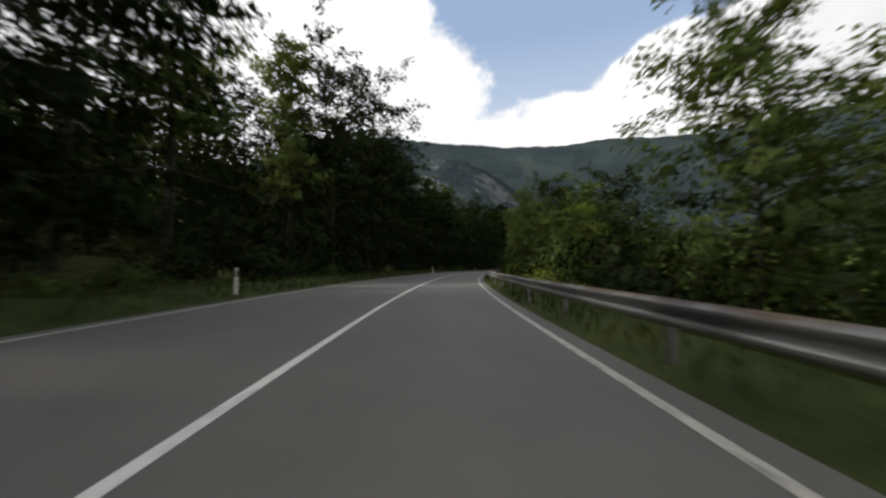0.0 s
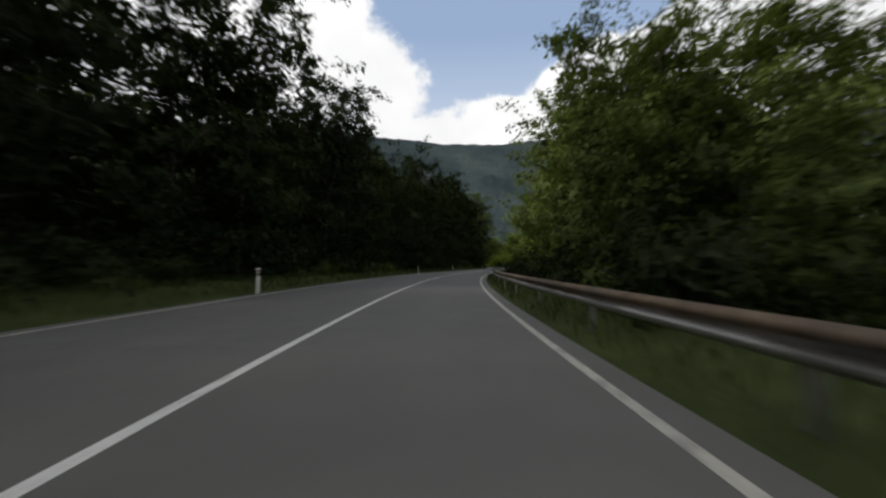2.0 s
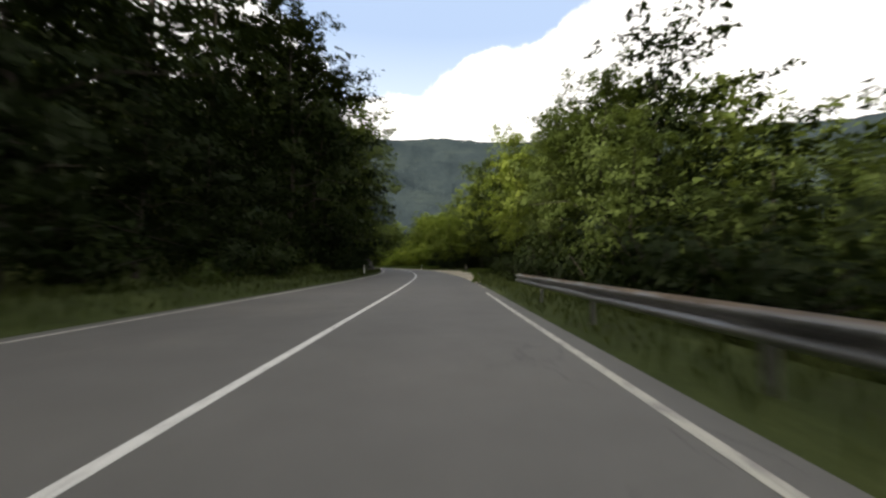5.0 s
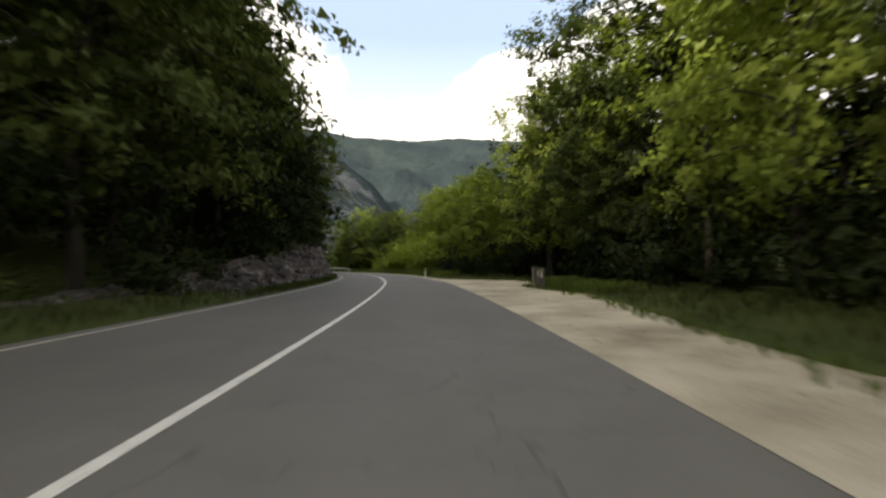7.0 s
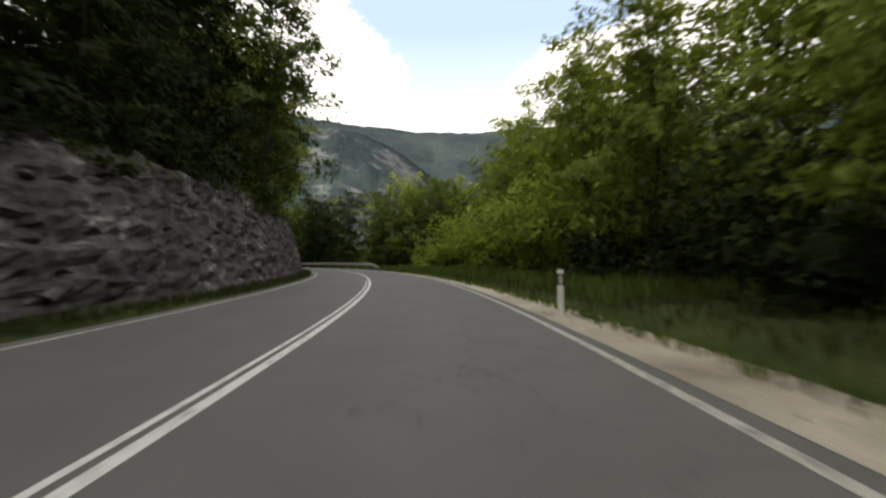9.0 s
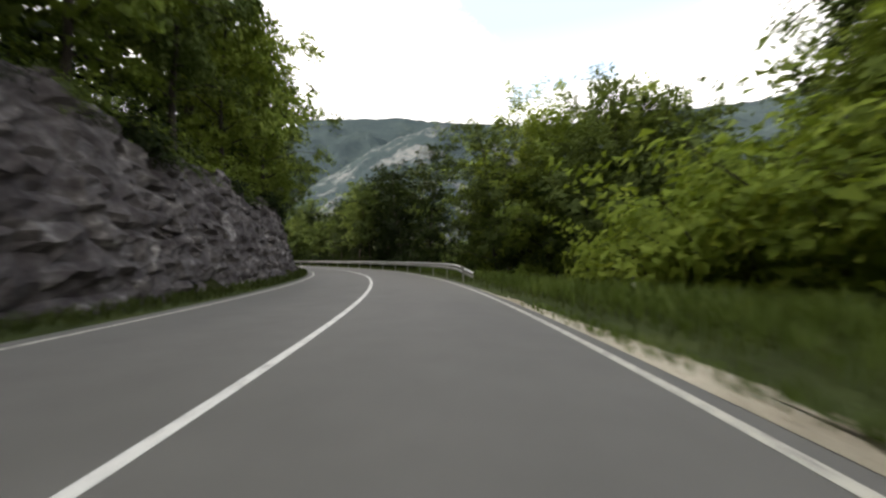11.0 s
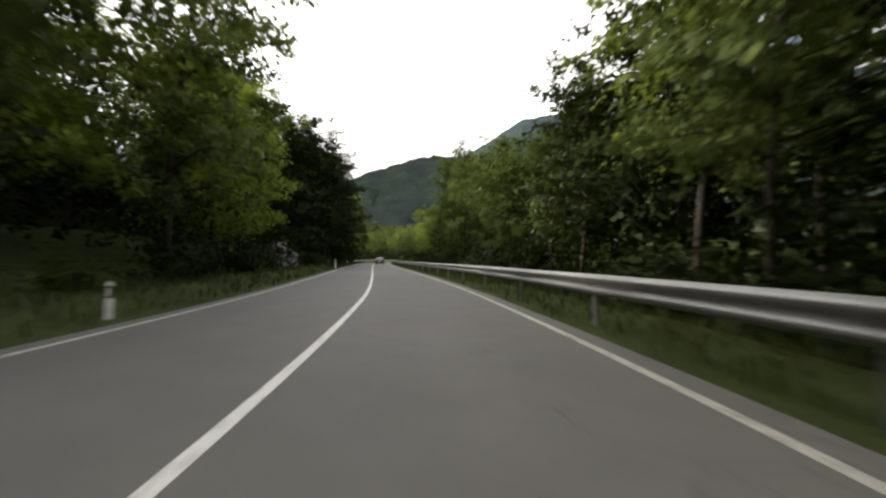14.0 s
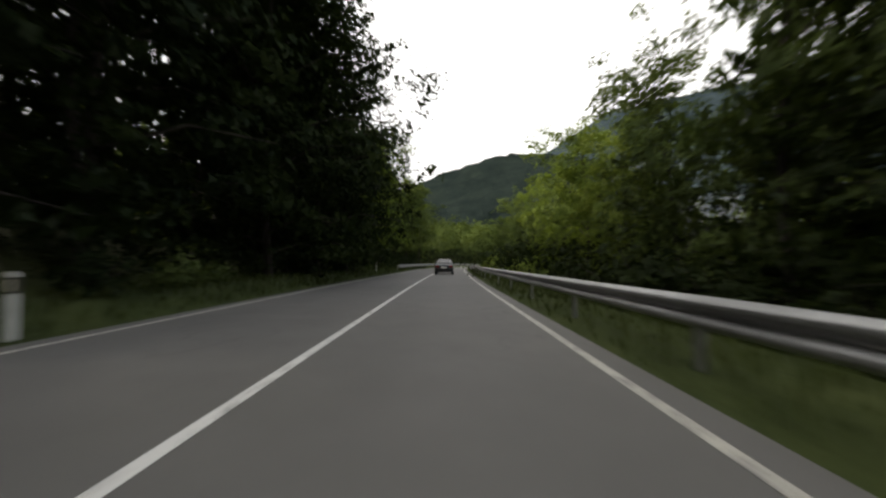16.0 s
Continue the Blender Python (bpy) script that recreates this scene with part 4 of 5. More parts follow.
# ======== cut rock beside the left lane ========
def rock_face():
    ss = np.arange(152, 264, 0.27)
    rows = 30
    verts, faces = [], []
    for s in ss:
        h = rock_top(s) + 0.5
        for k in range(rows):
            u = k / (rows - 1)
            out = wl(s) + 1.2 + 1.5 * u ** 1.1
            q = Vector((s * 0.75, u * h * 0.95, 2.0))
            cell = noise.voronoi(q * 1.15)[0]
            small = noise.voronoi(q * 2.9)[0]
            block = min((cell[1] - cell[0]) * 0.8, 0.2)
            chip = min((small[1] - small[0]) * 0.5, 0.1)
            fine = noise.fractal(q * 3.1, 0.7, 2.0, 4) * 0.09
            bed = u * h * 1.6 + 0.8 * noise.noise((s * 0.1, u, 0))
            ledge = 0.16 * (bed - math.floor(bed))
            bulge = (block + chip + fine + ledge - 0.3 + 0.35 * noise.noise((s * 0.13, u * 1.3, 4.0))) * smooth(0, 0.06, u)
            verts.append(at(s + 0.12 * noise.noise(q * 3), -(out - bulge), -0.35 + u * h + 0.08 * noise.noise(q * 2.7)))
    for i in range(len(ss) - 1):
        for k in range(rows - 1):
            a = i * rows + k
            faces.append((a, a + 1, a + rows + 1, a + rows))
    ob = new("rock_face", mesh_of("rock_face", verts, faces, M_ROCK))
    tagged(ob, "rough grey limestone cutting with ledges beside the road", "rock face", kind="structure")
    # blocks that stand proud of the face
    shapes = []
    rng = np.random.default_rng(8)
    for v in range(7):
        bm = bmesh.new()
        pts = rng.uniform(-0.5, 0.5, (15, 3)) * [1, 1.5, 0.8]
        bmesh.ops.convex_hull(bm, input=[bm.verts.new(p) for p in pts])
        loose = [w for w in bm.verts if not w.link_faces]
        bmesh.ops.delete(bm, geom=loose, context="VERTS")
        me = bpy.data.meshes.new("rock")
        bm.to_mesh(me)
        bm.free()
        me.materials.append(M_ROCK)
        shapes.append(me)
    for i in range(170):
        s = rng.uniform(160, 258)
        h = float(rock_height(s))
        u = rng.uniform(0, 0.97)
        b = child("rock", shapes[i % 7], ob)
        k = rng.uniform(0.25, 0.62)
        b.matrix_basis = Matrix.Translation(at(s, -(wl(s) + 1.25 + 1.5 * u), u * h)) @ pose(0, 0, 0, rng.uniform(-20, 20), rng.uniform(-20, 20), heading(s) + rng.normal(0, 15)) @ Matrix.Diagonal((k, k, k, 1))


rock_face()


def boulder(rng, flat=0.8):
    """An angular block of stone."""
    bm = bmesh.new()
    bmesh.ops.convex_hull(bm, input=[bm.verts.new(p) for p in rng.uniform(-0.5, 0.5, (18, 3)) * [1.0, 1.2, flat]])
    bmesh.ops.delete(bm, geom=[w for w in bm.verts if not w.link_faces], context="VERTS")
    bmesh.ops.bevel(bm, geom=bm.edges[:], offset=0.03, segments=1, affect="EDGES")
    return bm


def outcrop():
    """Pale broken rock that shows on the left bank."""
    rng = np.random.default_rng(44)
    root = new("rock_outcrop")
    x0, y0, _ = at(301.5, -(wl(299) + 3.8))
    root.location = (x0, y0, 0.3)
    for i in range(15):
        ds, dl, dz = rng.uniform(-2.6, 2.6), rng.uniform(-0.5, 0.6), rng.uniform(0.0, 1.9)
        x, y, _ = at(301.5 + ds, -(wl(299) + 3.5 + dl + 0.45 * dz))
        bm = boulder(rng)
        k = rng.uniform(0.8, 1.5)
        bmesh.ops.transform(bm, matrix=pose(x - x0, y - y0, dz, rng.uniform(-25, 25), rng.uniform(-25, 25), rng.uniform(0, 360)) @ Matrix.Diagonal((k, k, k, 1)), verts=bm.verts[:])
        part("rock", bm, M_ROCK, root)
    tagged(root, "pale broken rock outcrop on the wooded bank", "rock outcrop")


outcrop()


# ======== notice board and log behind the lay-by ========
M_WOOD = mottled("grey_weathered_wood", [(0.3, (0.16, 0.145, 0.12)), (0.55, (0.3, 0.28, 0.24)), (0.75, (0.45, 0.42, 0.37))], 4.0, 30.0, 0.9, 0.6, 0.01)


M_BOARD = mottled("dark_board", [(0.3, (0.03, 0.03, 0.026)), (0.55, (0.055, 0.055, 0.047)), (0.78, (0.09, 0.088, 0.075))], 5.0, 40.0, 0.8, 0.3, 0.004)
M_GREYBOARD = mottled("grey_board", [(0.3, (0.06, 0.06, 0.052)), (0.55, (0.1, 0.098, 0.085)), (0.78, (0.15, 0.145, 0.125))], 5.0, 40.0, 0.85, 0.4, 0.006)
M_PAPER = mottled("notice_paper", [(0.3, (0.5, 0.5, 0.42)), (0.7, (0.72, 0.72, 0.62))], 6.0, 40.0, 0.7, 0.1, 0.002)
M_YELLOW = mottled("notice_yellow", [(0.3, (0.42, 0.36, 0.05)), (0.7, (0.62, 0.54, 0.1))], 6.0, 40.0, 0.6, 0.1, 0.002)


def notice_board():
    """A low stand with three panels between posts, two of them with notices on them."""
    root = new("notice_board")

    def slab(name, sx, sy, sz, x, y, z, mat, parent, label="", bev=0.006):
        bm = bmesh.new()
        bmesh.ops.create_cube(bm, size=1.0, matrix=Matrix.Translation((x, y, z)) @ Matrix.Diagonal((sx, sy, sz, 1)))
        bmesh.ops.bevel(bm, geom=bm.edges[:], offset=bev, segments=2, affect="EDGES")
        return part(name, bm, mat, parent, label)

    slab("post", 0.09, 0.09, 1.5, 0.0, 0, 0.3, M_WOOD, root, "pale weathered square post")
    for x in (0.62, 1.2, 1.83):
        slab("post", 0.09, 0.09, 1.5, x, 0, 0.3, M_GREYBOARD, root, "dark grey square post")
    slab("top_rail", 1.98, 0.1, 0.04, 0.915, 0, 1.07, M_BOARD, root)
    slab("bottom_rail", 1.9, 0.05, 0.06, 0.915, 0, 0.3, M_BOARD, root)
    slab("panel", 0.52, 0.025, 0.7, 0.31, 0.012, 0.7, M_BOARD, root)
    grey = slab("panel", 0.48, 0.025, 0.7, 0.91, 0.012, 0.7, M_GREYBOARD, root, "dark grey wooden panel")
    dark = slab("panel", 0.53, 0.025, 0.7, 1.515, 0.012, 0.7, M_BOARD, root)
    slab("notice", 0.22, 0.006, 0.27, 0.92, -0.006, 0.78, M_PAPER, grey, "faded white notice", 0.001)
    for k in range(3):
        slab("line", 0.14, 0.004, 0.014, 0.92, -0.01, 0.85 - 0.06 * k, M_BOARD, grey, "", 0.001)
    for k in range(2):
        slab("heading", 0.42, 0.006, 0.05, 1.515, -0.006, 0.98 - 0.075 * k, M_YELLOW, dark, "yellow heading bar", 0.001)
    slab("notice", 0.3, 0.006, 0.24, 1.515, -0.006, 0.73, M_PAPER, dark, "faded pale yellow notice", 0.001)
    x, y = 48.21, 160.63
    s, lat = near_road([x], [y])
    root.matrix_basis = pose(x, y, float(relief(s, lat)[0]) - 0.02, 0, 1.5, -109.4)
    tagged(root, "low dark wooden notice board with faded yellow notices", "notice board")


notice_board()


def fallen_log():
    root = new("fallen_log")
    bm = bmesh.new()
    tube(bm, [Vector((t, 0.05 * math.sin(t * 4), 0.02 * math.cos(t * 5))) for t in np.linspace(-0.75, 0.75, 8)], [0.07, 0.1, 0.105, 0.1, 0.098, 0.09, 0.085, 0.07], 10)
    part("trunk", bm, M_WOOD, root)
    bm = bmesh.new()
    tube(bm, [Vector((0.2, 0.02, 0.04)), Vector((0.26, 0.1, 0.1)), Vector((0.29, 0.15, 0.14))], [0.04, 0.034, 0.028], 7)
    part("broken_branch", bm, M_WOOD, root)
    x, y, _ = at(176.8, 12.2)
    root.matrix_basis = pose(x, y, 0.24, 0, 3, -8)
    tagged(root, "pale fallen log lying in the grass", "log")


fallen_log()


# ======== guardrails ========
WAVE = [(-0.012, 0.155), (0.0, 0.15), (0.058, 0.118), (0.078, 0.098), (0.078, 0.07), (0.058, 0.048), (0.006, 0.018), (0.0, 0.0)]
WAVE = WAVE + [(a, -b) for a, b in reversed(WAVE[:-1])]


def beam_mesh(s0, s1, lat_of, side, fall=0.0, lift=lambda s: 0.0, tall=1.0):
    """A length of corrugated rail; side: -1 faces left, 1 faces right. fall: how far its first end bends down and away."""
    verts, faces = [], []
    n = len(WAVE)
    steps = 9 if fall else 5
    for i in range(steps):
        s = s0 + (s1 - s0) * i / (steps - 1)
        f = fall * max(0.0, 1 - (s - s0) / 1.7)
        for skin in (0.0, -0.006):
            for a, b in WAVE:
                verts.append(at(s, lat_of(s) + side * (a + skin) - side * f * 0.5, 0.615 + lift(s) + b * tall - f * 0.36))
    for i in range(steps - 1):
        for k in range(n - 1):
            a = i * 2 * n + k
            faces.append((a, a + 1, a + 2 * n + 1, a + 2 * n))
            a += n
            faces.append((a, a + 2 * n, a + 2 * n + 1, a + 1))
        for k in (0, n - 1):
            a = i * 2 * n + k
            faces.append((a, a + n, a + 3 * n, a + 2 * n))
    for i in (0, steps - 1):
        for k in range(n - 1):
            a = i * 2 * n + k
            faces.append((a, a + 1, a + n + 1, a + n))
    return mesh_of("beam", verts, faces, M_ZINC, True)


def post_mesh():
    """A channel-shaped steel post with its spacer."""
    bm = bmesh.new()
    for sx, sy, sz, x, y, z in ((0.008, 0.1, 1.1, -0.03, 0, 0.15), (0.06, 0.008, 1.1, 0, -0.05, 0.15), (0.06, 0.008, 1.1, 0, 0.05, 0.15), (0.09, 0.12, 0.2, -0.07, 0, 0.615)):
        bmesh.ops.create_cube(bm, size=1.0, matrix=Matrix.Translation((x, y, z)) @ Matrix.Diagonal((sx, sy, sz, 1)))
    me = bpy.data.meshes.new("post")
    bm.to_mesh(me)
    bm.free()
    me.materials.append(M_ZINC)
    return me


POST = post_mesh()


def bolt_mesh():
    bm = bmesh.new()
    bmesh.ops.create_cone(bm, cap_ends=True, segments=8, radius1=0.02, radius2=0.014, depth=0.02)
    me = bpy.data.meshes.new("bolt")
    bm.to_mesh(me)
    bm.free()
    me.materials.append(M_ZINC)
    return me


BOLT = bolt_mesh()


def weathered():
    """Zinc with rust and lichen grown over the upper wave."""
    m = M_ZINC.copy()
    m.name = "weathered_steel"
    nt = m.node_tree
    p = nt.nodes["Principled BSDF"]
    v = coords(nt)
    z = nt.nodes.new("ShaderNodeSeparateXYZ")
    link(nt, v, z.inputs[0])
    grown = maths(nt, "ADD", maths(nt, "MULTIPLY", maths(nt, "SUBTRACT", z.outputs[2], 0.6), 6.0), noisy(nt, v, 1.1, 6.0, 0.65))
    # the rust is thick along one stretch only
    stretch = maths(nt, "ABSOLUTE", maths(nt, "SUBTRACT", z.outputs[1], 62.0))
    stretch = maths(nt, "MULTIPLY", maths(nt, "SUBTRACT", 24.0, stretch), 0.06, clamp=True)
    grown = maths(nt, "ADD", grown, maths(nt, "MULTIPLY", maths(nt, "SUBTRACT", stretch, 0.75), 0.9))
    grown = ramp(nt, grown, [(0.45, (0, 0, 0)), (0.75, (1, 1, 1))])
    rust = ramp(nt, noisy(nt, v, 5.0), [(0.3, (0.05, 0.035, 0.022)), (0.55, (0.11, 0.075, 0.045)), (0.75, (0.17, 0.14, 0.09))])
    old = p.inputs["Base Color"].links[0].from_socket
    link(nt, mixc(nt, grown, old, rust), p.inputs["Base Color"])
    rough = ramp(nt, grown, [(0.0, (0.4, 0.4, 0.4)), (1.0, (0.9, 0.9, 0.9))])
    link(nt, rough, p.inputs["Roughness"])
    link(nt, maths(nt, "SUBTRACT", 0.75, maths(nt, "MULTIPLY", grown, 0.75)), p.inputs["Metallic"])
    return m


M_OLDZINC = weathered()


def guardrail(s0, s1, lat_of, side, label, start=False, mat=None, lift=lambda s: 0.0, tall=1.0):
    root = new("guardrail")
    tagged(root, label, "guardrail", "guardrails along the road")
    s, first = s0, True
    while s < s1 - 0.1:
        beam = child("beam", beam_mesh(s - 0.02, s + 4.02, lat_of, side, 1.0 if start and first else 0.0, lift, tall), root)
        if mat:
            beam.data.materials[0] = mat
        x, y, _ = at(s + 0.6, lat_of(s + 0.6) - side * 0.1)
        p = child("post", POST, root)
        p.matrix_basis = pose(x, y, lift(s), 0, 0, heading(s + 0.6) + (180 if side > 0 else 0))
        x, y, _ = at(s + 0.6, lat_of(s + 0.6) + side * 0.012)
        b = child("bolt", BOLT, root)
        b.matrix_basis = pose(x, y, 0.615 + lift(s), 0, 90, heading(s + 0.6))
        s += 4.0
        first = False
    return root


guardrail(-40, 128, lambda s: wr(s) + float(verge(s)), -1, "rusty weathered steel guardrail on posts along grass", mat=M_OLDZINC)
guardrail(231.2, 429, lambda s: wr(s) + float(verge(s)), -1, "galvanised steel guardrail with a bent-down end", True, lift=lambda s: float(np.interp(s, [230, 236, 262, 280, 305], [0.06, 0.1, 0.1, 0.07, 0.02])), tall=1.06)
guardrail(352, 424, lambda s: -wl(s) - 0.9, 1, "galvanised steel guardrail on the outside of a bend")


# ======== marker posts ========
M_WHITE = mottled("marker_white", [(0.3, (0.5, 0.5, 0.47)), (0.6, (0.72, 0.72, 0.69))], 3.0, 20.0, 0.5, 0.1, 0.003)
M_BLACK = mottled("marker_black", [(0.3, (0.012, 0.012, 0.012)), (0.7, (0.03, 0.03, 0.03))], 3.0, 20.0, 0.5, 0.1, 0.003)
M_REFL, _nt, _b = material("reflector", 0.2, 0.0, 0.6)
_b.inputs["Base Color"].default_value = (0.65, 0.6, 0.5, 1)


def marker():
    root = new("marker_post")
    bm = bmesh.new()
    lower = [(-0.06, -0.03), (0.06, -0.03), (0.045, 0.035), (-0.045, 0.035)]

    def prism(z0, z1, cut=0.0, grow=0.0):
        b = bmesh.new()
        lo = [b.verts.new((x * (1 + grow), y * (1 + grow), z0)) for x, y in lower]
        hi = [b.verts.new((x * (1 + grow), y * (1 + grow), z1 - cut * (y > 0))) for x, y in lower]
        b.faces.new(lo[::-1])
        b.faces.new(hi)
        for i in range(4):
            b.faces.new((lo[i], lo[(i + 1) % 4], hi[(i + 1) % 4], hi[i]))
        bmesh.ops.bevel(b, geom=b.edges[:], offset=0.006, segments=2, affect="EDGES")
        return b
    bm.free()
    part("body", prism(-0.4, 0.68), M_WHITE, root)
    part("black_band", prism(0.68, 0.9, 0.0, 0.02), M_BLACK, root, "black band")
    part("cap", prism(0.9, 0.98, 0.04), M_WHITE, root)
    b = bmesh.new()
    bmesh.ops.create_cube(b, size=1.0, matrix=Matrix.Translation((0, -0.034, 0.79)) @ Matrix.Diagonal((0.045, 0.008, 0.16, 1)))
    part("reflector", b, M_REFL, root)
    return tagged(root, "white plastic marker post with a black band", "marker post", "marker posts along the road")


MARK = marker()
first = True
for x, y, tilt, up in ((-6.9, 14.0, 0, 0), (-0.8, 61.2, 1, 0), (8.4, 92.7, 0, 0), (16.6, 114.0, 2, 0), (30.76, 147.0, -2, 0), (49.3, 180.85, 0, 0), (53.7, 219.1, 7, 0.3), (31.9, 245.4, 0, -0.25), (22.9, 258.5, 1, -0.25), (-3.2, 288.2, 0, 0), (-24.5, 311.0, 0, 0), (-46.5, 349.0, 0, 0)):
    s, lat = near_road([x], [y])
    m = pose(x, y, min(float(relief(s, lat)[0]) - 0.05, 0.12) + up, 0, tilt, heading(s[0]))
    if first:
        MARK.matrix_basis = m
        first = False
    else:
        copy_thing(MARK, m)


# ======== loose stones on the gravel ========
def stones():
    rng = np.random.default_rng(19)
    n = 3600
    s = rng.uniform(137, 224, n)
    u = rng.uniform(0, 1, n) ** 0.7
    lat = wr(s) + 0.3 + layby(s) * u
    a = np.interp(s, RS, RA)
    x, y = np.interp(s, RS, RX) + lat * np.cos(a), np.interp(s, RS, RY) + lat * np.sin(a)
    k = 0.012 + 0.035 * rng.uniform(0, 1, n) ** 4 + 0.02 * (u > 0.9)
    verts, faces = [], []
    for i in range(n):
        b0 = len(verts)
        for dx, dy, dz in ((1, 0, 0), (-0.2, 1, 0), (-0.9, -0.2, 0), (0, -1, 0), (0.1, 0.1, 0.8)):
            j = rng.uniform(0.6, 1.3, 3)
            verts.append((x[i] + dx * k[i] * j[0], y[i] + dy * k[i] * j[1], 0.012 + dz * k[i] * j[2]))
        faces += [(b0 + p, b0 + (p + 1) % 4, b0 + 4) for p in range(4)]
    tagged(new("loose_stones", mesh_of("loose_stones", verts, faces, M_GRAVEL)), "loose pale stones on the gravel lay-by", "stones", kind="stuff")


stones()


# ======== grass ========
def blades(name, count, pick, tall, label, seed, mat=M_BLADE):
    """Loose grass blades in tufts."""
    rng = np.random.default_rng(seed)
    s, lat = pick(rng, count)
    a = np.interp(s, RS, RA)
    z = relief(s, lat)
    p = np.stack([np.interp(s, RS, RX) + lat * np.cos(a), np.interp(s, RS, RY) + lat * np.sin(a), z], 1)
    h = tall * rng.uniform(0.45, 1.3, count)[:, None]
    az = rng.uniform(0, 6.283, count)
    d = np.stack([np.cos(az), np.sin(az), 0 * az], 1)
    w = np.stack([-np.sin(az), np.cos(az), 0 * az], 1) * (0.018 + 0.03 * tall)
    tip = p + d * h * rng.uniform(0.1, 0.6, count)[:, None] + np.stack([0 * az, 0 * az, h[:, 0]], 1)
    mid = (p + tip) / 2 + np.stack([0 * az, 0 * az, 0.15 * h[:, 0]], 1)
    v = np.stack([p - [0, 0, 0.05] - w, mid - w * 0.8, tip, mid + w * 0.8], 1)
    tagged(new(name, leaf_mesh(name, v, mat)), label, "grass", kind="stuff")


def pick_right(rng, n):
    s = rng.uniform(-20, 380, n)
    lot = layby(s)
    return s, wr(s) + 0.45 + lot * 1.02 + rng.uniform(0, 1, n) ** 0.8 * 4.5


def pick_left(rng, n):
    s = rng.uniform(-20, 380, n)
    rock = rock_height(s) > 1
    return s, -(wl(s) + 0.5 + rng.uniform(0, 1, n) * np.where(rock, 0.9, 3.2))


blades("grass_right", 50000, pick_right, 0.26, "rough green verge grass", 1)
blades("board_weeds", 2600, lambda r, n: ((s := r.uniform(164.5, 174, n)), wr(s) + layby(s) * 1.04 + 0.25 + r.uniform(0, 1, n) * 2.2)[0:2], 0.4, "tall weeds round the foot of the notice board", 6, M_WEED)
blades("grass_left", 30000, pick_left, 0.28, "rough shaded verge grass and weeds", 2)
blades("grass_tufts", 3200, lambda r, n: ((s := r.uniform(137, 222, n)), wr(s) + layby(s) * (1 - 0.25 * (0.5 + 0.5 * np.sin(s * 1.9) * np.sin(s * 0.83)) ** 3 * r.uniform(0, 1, n)) + r.uniform(-0.1, 0.4, n))[0:2], 0.16, "scattered grass tufts on the gravel edge", 4, M_WEED)
blades("tall_weeds", 30000, lambda r, n: ((s := r.uniform(190, 248, n)), wr(s) + layby(s) * 1.02 + 0.9 + verge(s) * (s > 229) + r.uniform(0, 1, n) * 10)[0:2], 0.52, "tall green weeds behind the gravel edge", 3, M_WEED)


# ======== the car ahead ========
def car_materials():
    m, nt, b = material("dark_car_paint", 0.28, 0.2, 0.5)
    b.inputs["Base Color"].default_value = (0.018, 0.021, 0.024, 1)
    b.inputs["Coat Weight"].default_value = 0.5
    f = noisy(nt, coords(nt), 8.0)
    link(nt, ramp(nt, f, [(0.3, (0.25, 0.25, 0.25)), (0.7, (0.42, 0.42, 0.42))]), b.inputs["Roughness"])
    g, nt2, b2 = material("car_glass", 0.04, 0.0, 1.0)
    b2.inputs["Base Color"].default_value = (0.02, 0.022, 0.024, 1)
    b2.inputs["Specular IOR Level"].default_value = 0.5
    r, nt3, b3 = material("red_lamp", 0.2, 0.0, 0.5)
    b3.inputs["Base Color"].default_value = (0.16, 0.008, 0.006, 1)
    t, nt4, b4 = material("tyre", 0.85, 0.0, 0.3)
    b4.inputs["Base Color"].default_value = (0.015, 0.015, 0.015, 1)
    return m, g, r, t


def loft(sections, mat_faces=True):
    bm = bmesh.new()
    rings = [[bm.verts.new(p) for p in sec] for sec in sections]
    for a, b in zip(rings, rings[1:]):
        n = len(a)
        for k in range(n):
            f = bm.faces.new((a[k], a[(k + 1) % n], b[(k + 1) % n], b[k]))
            f.smooth = True
    bm.faces.new(rings[0][::-1])
    bm.faces.new(rings[-1])
    bmesh.ops.recalc_face_normals(bm, faces=bm.faces[:])
    return bm


def rounded(w, z0, z1, y, r=0.08, tuck=0.0):
    """A cross-section: a rounded box, narrower at the top by tuck."""
    pts = []
    for cx, cz, a0 in ((1, 1, 0), (-1, 1, 90), (-1, -1, 180), (1, -1, 270)):
        for k in range(4):
            a = radians(a0 + 30 * k)
            ww = w / 2 - (tuck if cz > 0 else 0)
            pts.append((cx * (ww - r) + r * math.cos(a), y, (z1 - r if cz > 0 else z0 + r) + r * math.sin(a)))
    return pts


def box(sx, sy, sz, x, y, z, bev=0.01):
    b = bmesh.new()
    bmesh.ops.create_cube(b, size=1.0, matrix=Matrix.Translation((x, y, z)) @ Matrix.Diagonal((sx, sy, sz, 1)))
    if bev:
        bmesh.ops.bevel(b, geom=b.edges[:], offset=bev, segments=2, affect="EDGES")
    return b


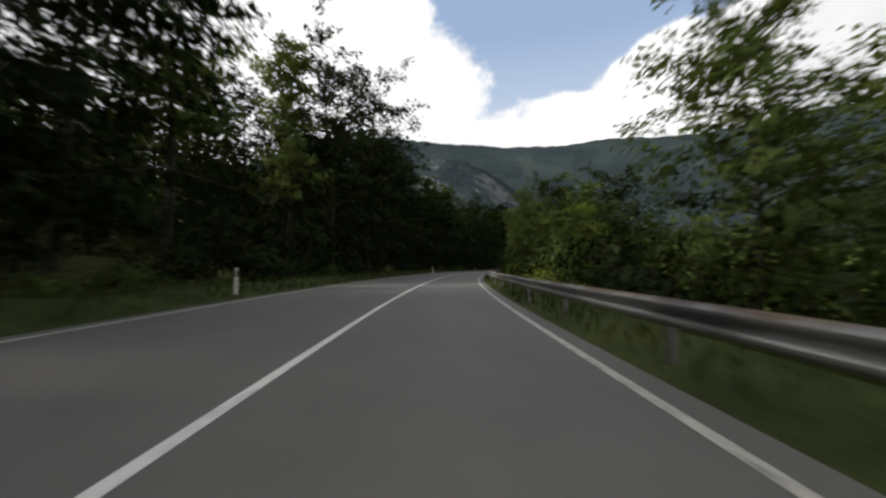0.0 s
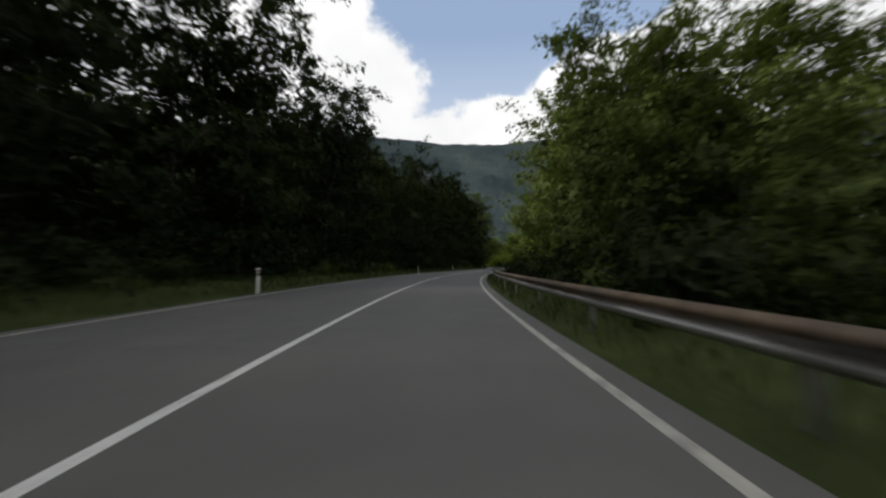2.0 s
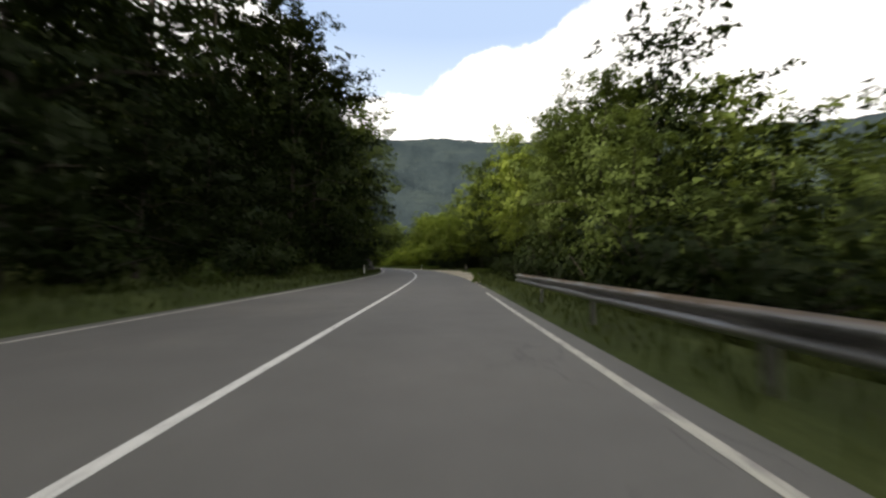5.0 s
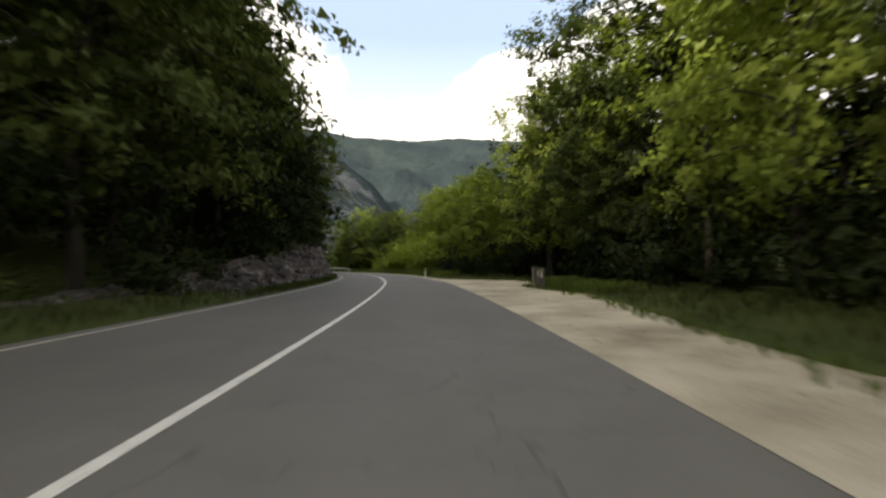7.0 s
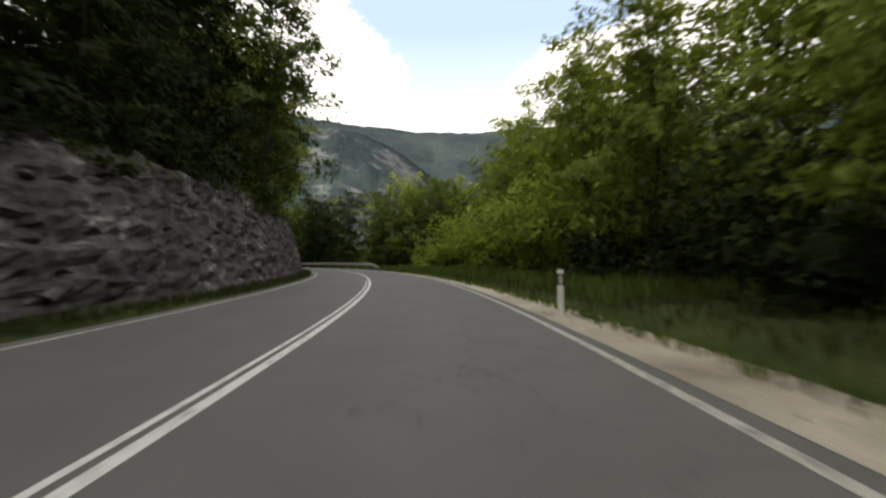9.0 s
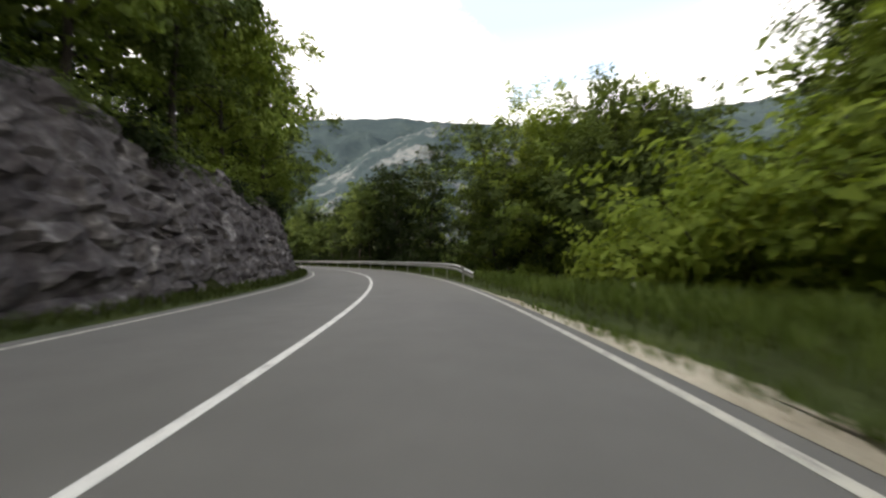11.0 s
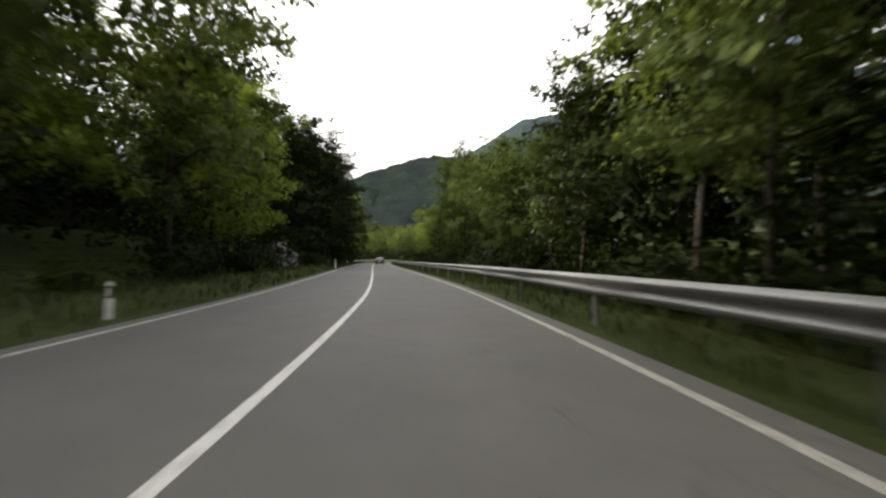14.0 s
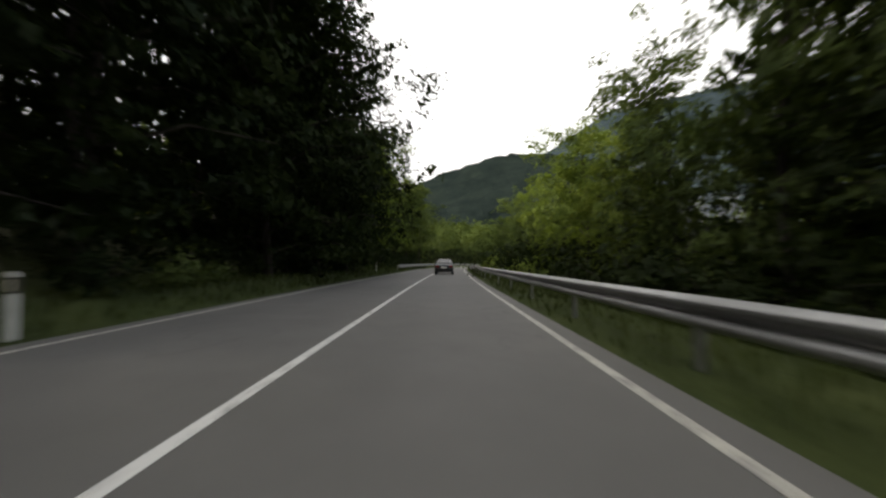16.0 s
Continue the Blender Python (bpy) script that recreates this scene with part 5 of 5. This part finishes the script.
def car():
    body_m, glass, red, tyre_m = car_materials()
    root = new("car")
    part("body", loft([rounded(1.4, 0.32, 0.62, 2.1), rounded(1.62, 0.24, 0.72, 1.95), rounded(1.68, 0.2, 0.86, 1.2), rounded(1.7, 0.2, 0.93, 0.6),
                       rounded(1.7, 0.2, 0.95, -1.2), rounded(1.69, 0.22, 0.96, -1.75), rounded(1.64, 0.26, 0.9, -2.02), rounded(1.58, 0.34, 0.8, -2.1)]), body_m, root)
    part("cabin", loft([rounded(1.5, 0.88, 0.97, 0.75, 0.04), rounded(1.44, 0.88, 1.3, 0.15, 0.08, 0.1), rounded(1.42, 0.88, 1.39, -0.3, 0.1, 0.12), rounded(1.42, 0.88, 1.38, -0.9, 0.1, 0.12),
                        rounded(1.46, 0.88, 1.1, -1.5, 0.06, 0.06), rounded(1.5, 0.88, 0.97, -1.78, 0.04)]), body_m, root)
    b = bmesh.new()
    q = [b.verts.new(p) for p in ((-0.6, -1.705, 1.01), (0.6, -1.705, 1.01), (0.53, -1.03, 1.335), (-0.53, -1.03, 1.335))]
    b.faces.new(q)
    r = bmesh.ops.extrude_face_region(b, geom=b.faces[:])
    bmesh.ops.translate(b, vec=(0, -0.02, 0.035), verts=[v for v in r["geom"] if isinstance(v, bmesh.types.BMVert)])
    bmesh.ops.recalc_face_normals(b, faces=b.faces[:])
    part("rear_window", b, glass, root, "sky-reflecting rear window")
    for sx in (-1, 1):
        b = bmesh.new()
        q = [b.verts.new(p) for p in ((sx * 0.735, 0.55, 0.98), (sx * 0.735, -1.35, 0.98), (sx * 0.655, -0.95, 1.3), (sx * 0.655, 0.05, 1.3))]
        b.faces.new(q)
        r = bmesh.ops.extrude_face_region(b, geom=b.faces[:])
        bmesh.ops.translate(b, vec=(sx * 0.03, 0, 0.0), verts=[v for v in r["geom"] if isinstance(v, bmesh.types.BMVert)])
        bmesh.ops.recalc_face_normals(b, faces=b.faces[:])
        part("side_window", b, glass, root)
        part("tail_light", box(0.34, 0.05, 0.15, sx * 0.6, -2.09, 0.72), red, root, "red tail light")
        part("mirror", box(0.16, 0.1, 0.11, sx * 0.9, 0.55, 1.0, 0.03), body_m, root)
        for y in (-1.28, 1.27):
            b = bmesh.new()
            bmesh.ops.create_cone(b, cap_ends=True, segments=24, radius1=0.3, radius2=0.3, depth=0.19, matrix=Matrix.Translation((sx * 0.76, y, 0.3)) @ Matrix.Rotation(radians(90), 4, "Y"))
            bmesh.ops.bevel(b, geom=[e for e in b.edges if e.calc_face_angle(0) > 1], offset=0.03, segments=2, affect="EDGES")
            w = part("wheel", b, tyre_m, root)
            b = bmesh.new()
            bmesh.ops.create_cone(b, cap_ends=True, segments=20, radius1=0.18, radius2=0.16, depth=0.03, matrix=Matrix.Translation((sx * 0.86, y, 0.3)) @ Matrix.Rotation(radians(90 * sx), 4, "Y"))
            part("rim", b, M_ZINC, w)
    part("bumper", box(1.66, 0.16, 0.2, 0, -2.1, 0.43, 0.04), tyre_m, root, "black plastic rear bumper")
    part("number_plate", box(0.5, 0.02, 0.11, 0, -2.125, 0.63, 0.004), M_WHITE, root, "plain pale plate")
    x, y, _ = at(346, 1.0)
    root.matrix_basis = pose(x, y, 0.0, 0, 0, heading(346))
    return tagged(root, "dark grey saloon car on the road ahead", "car")


car()
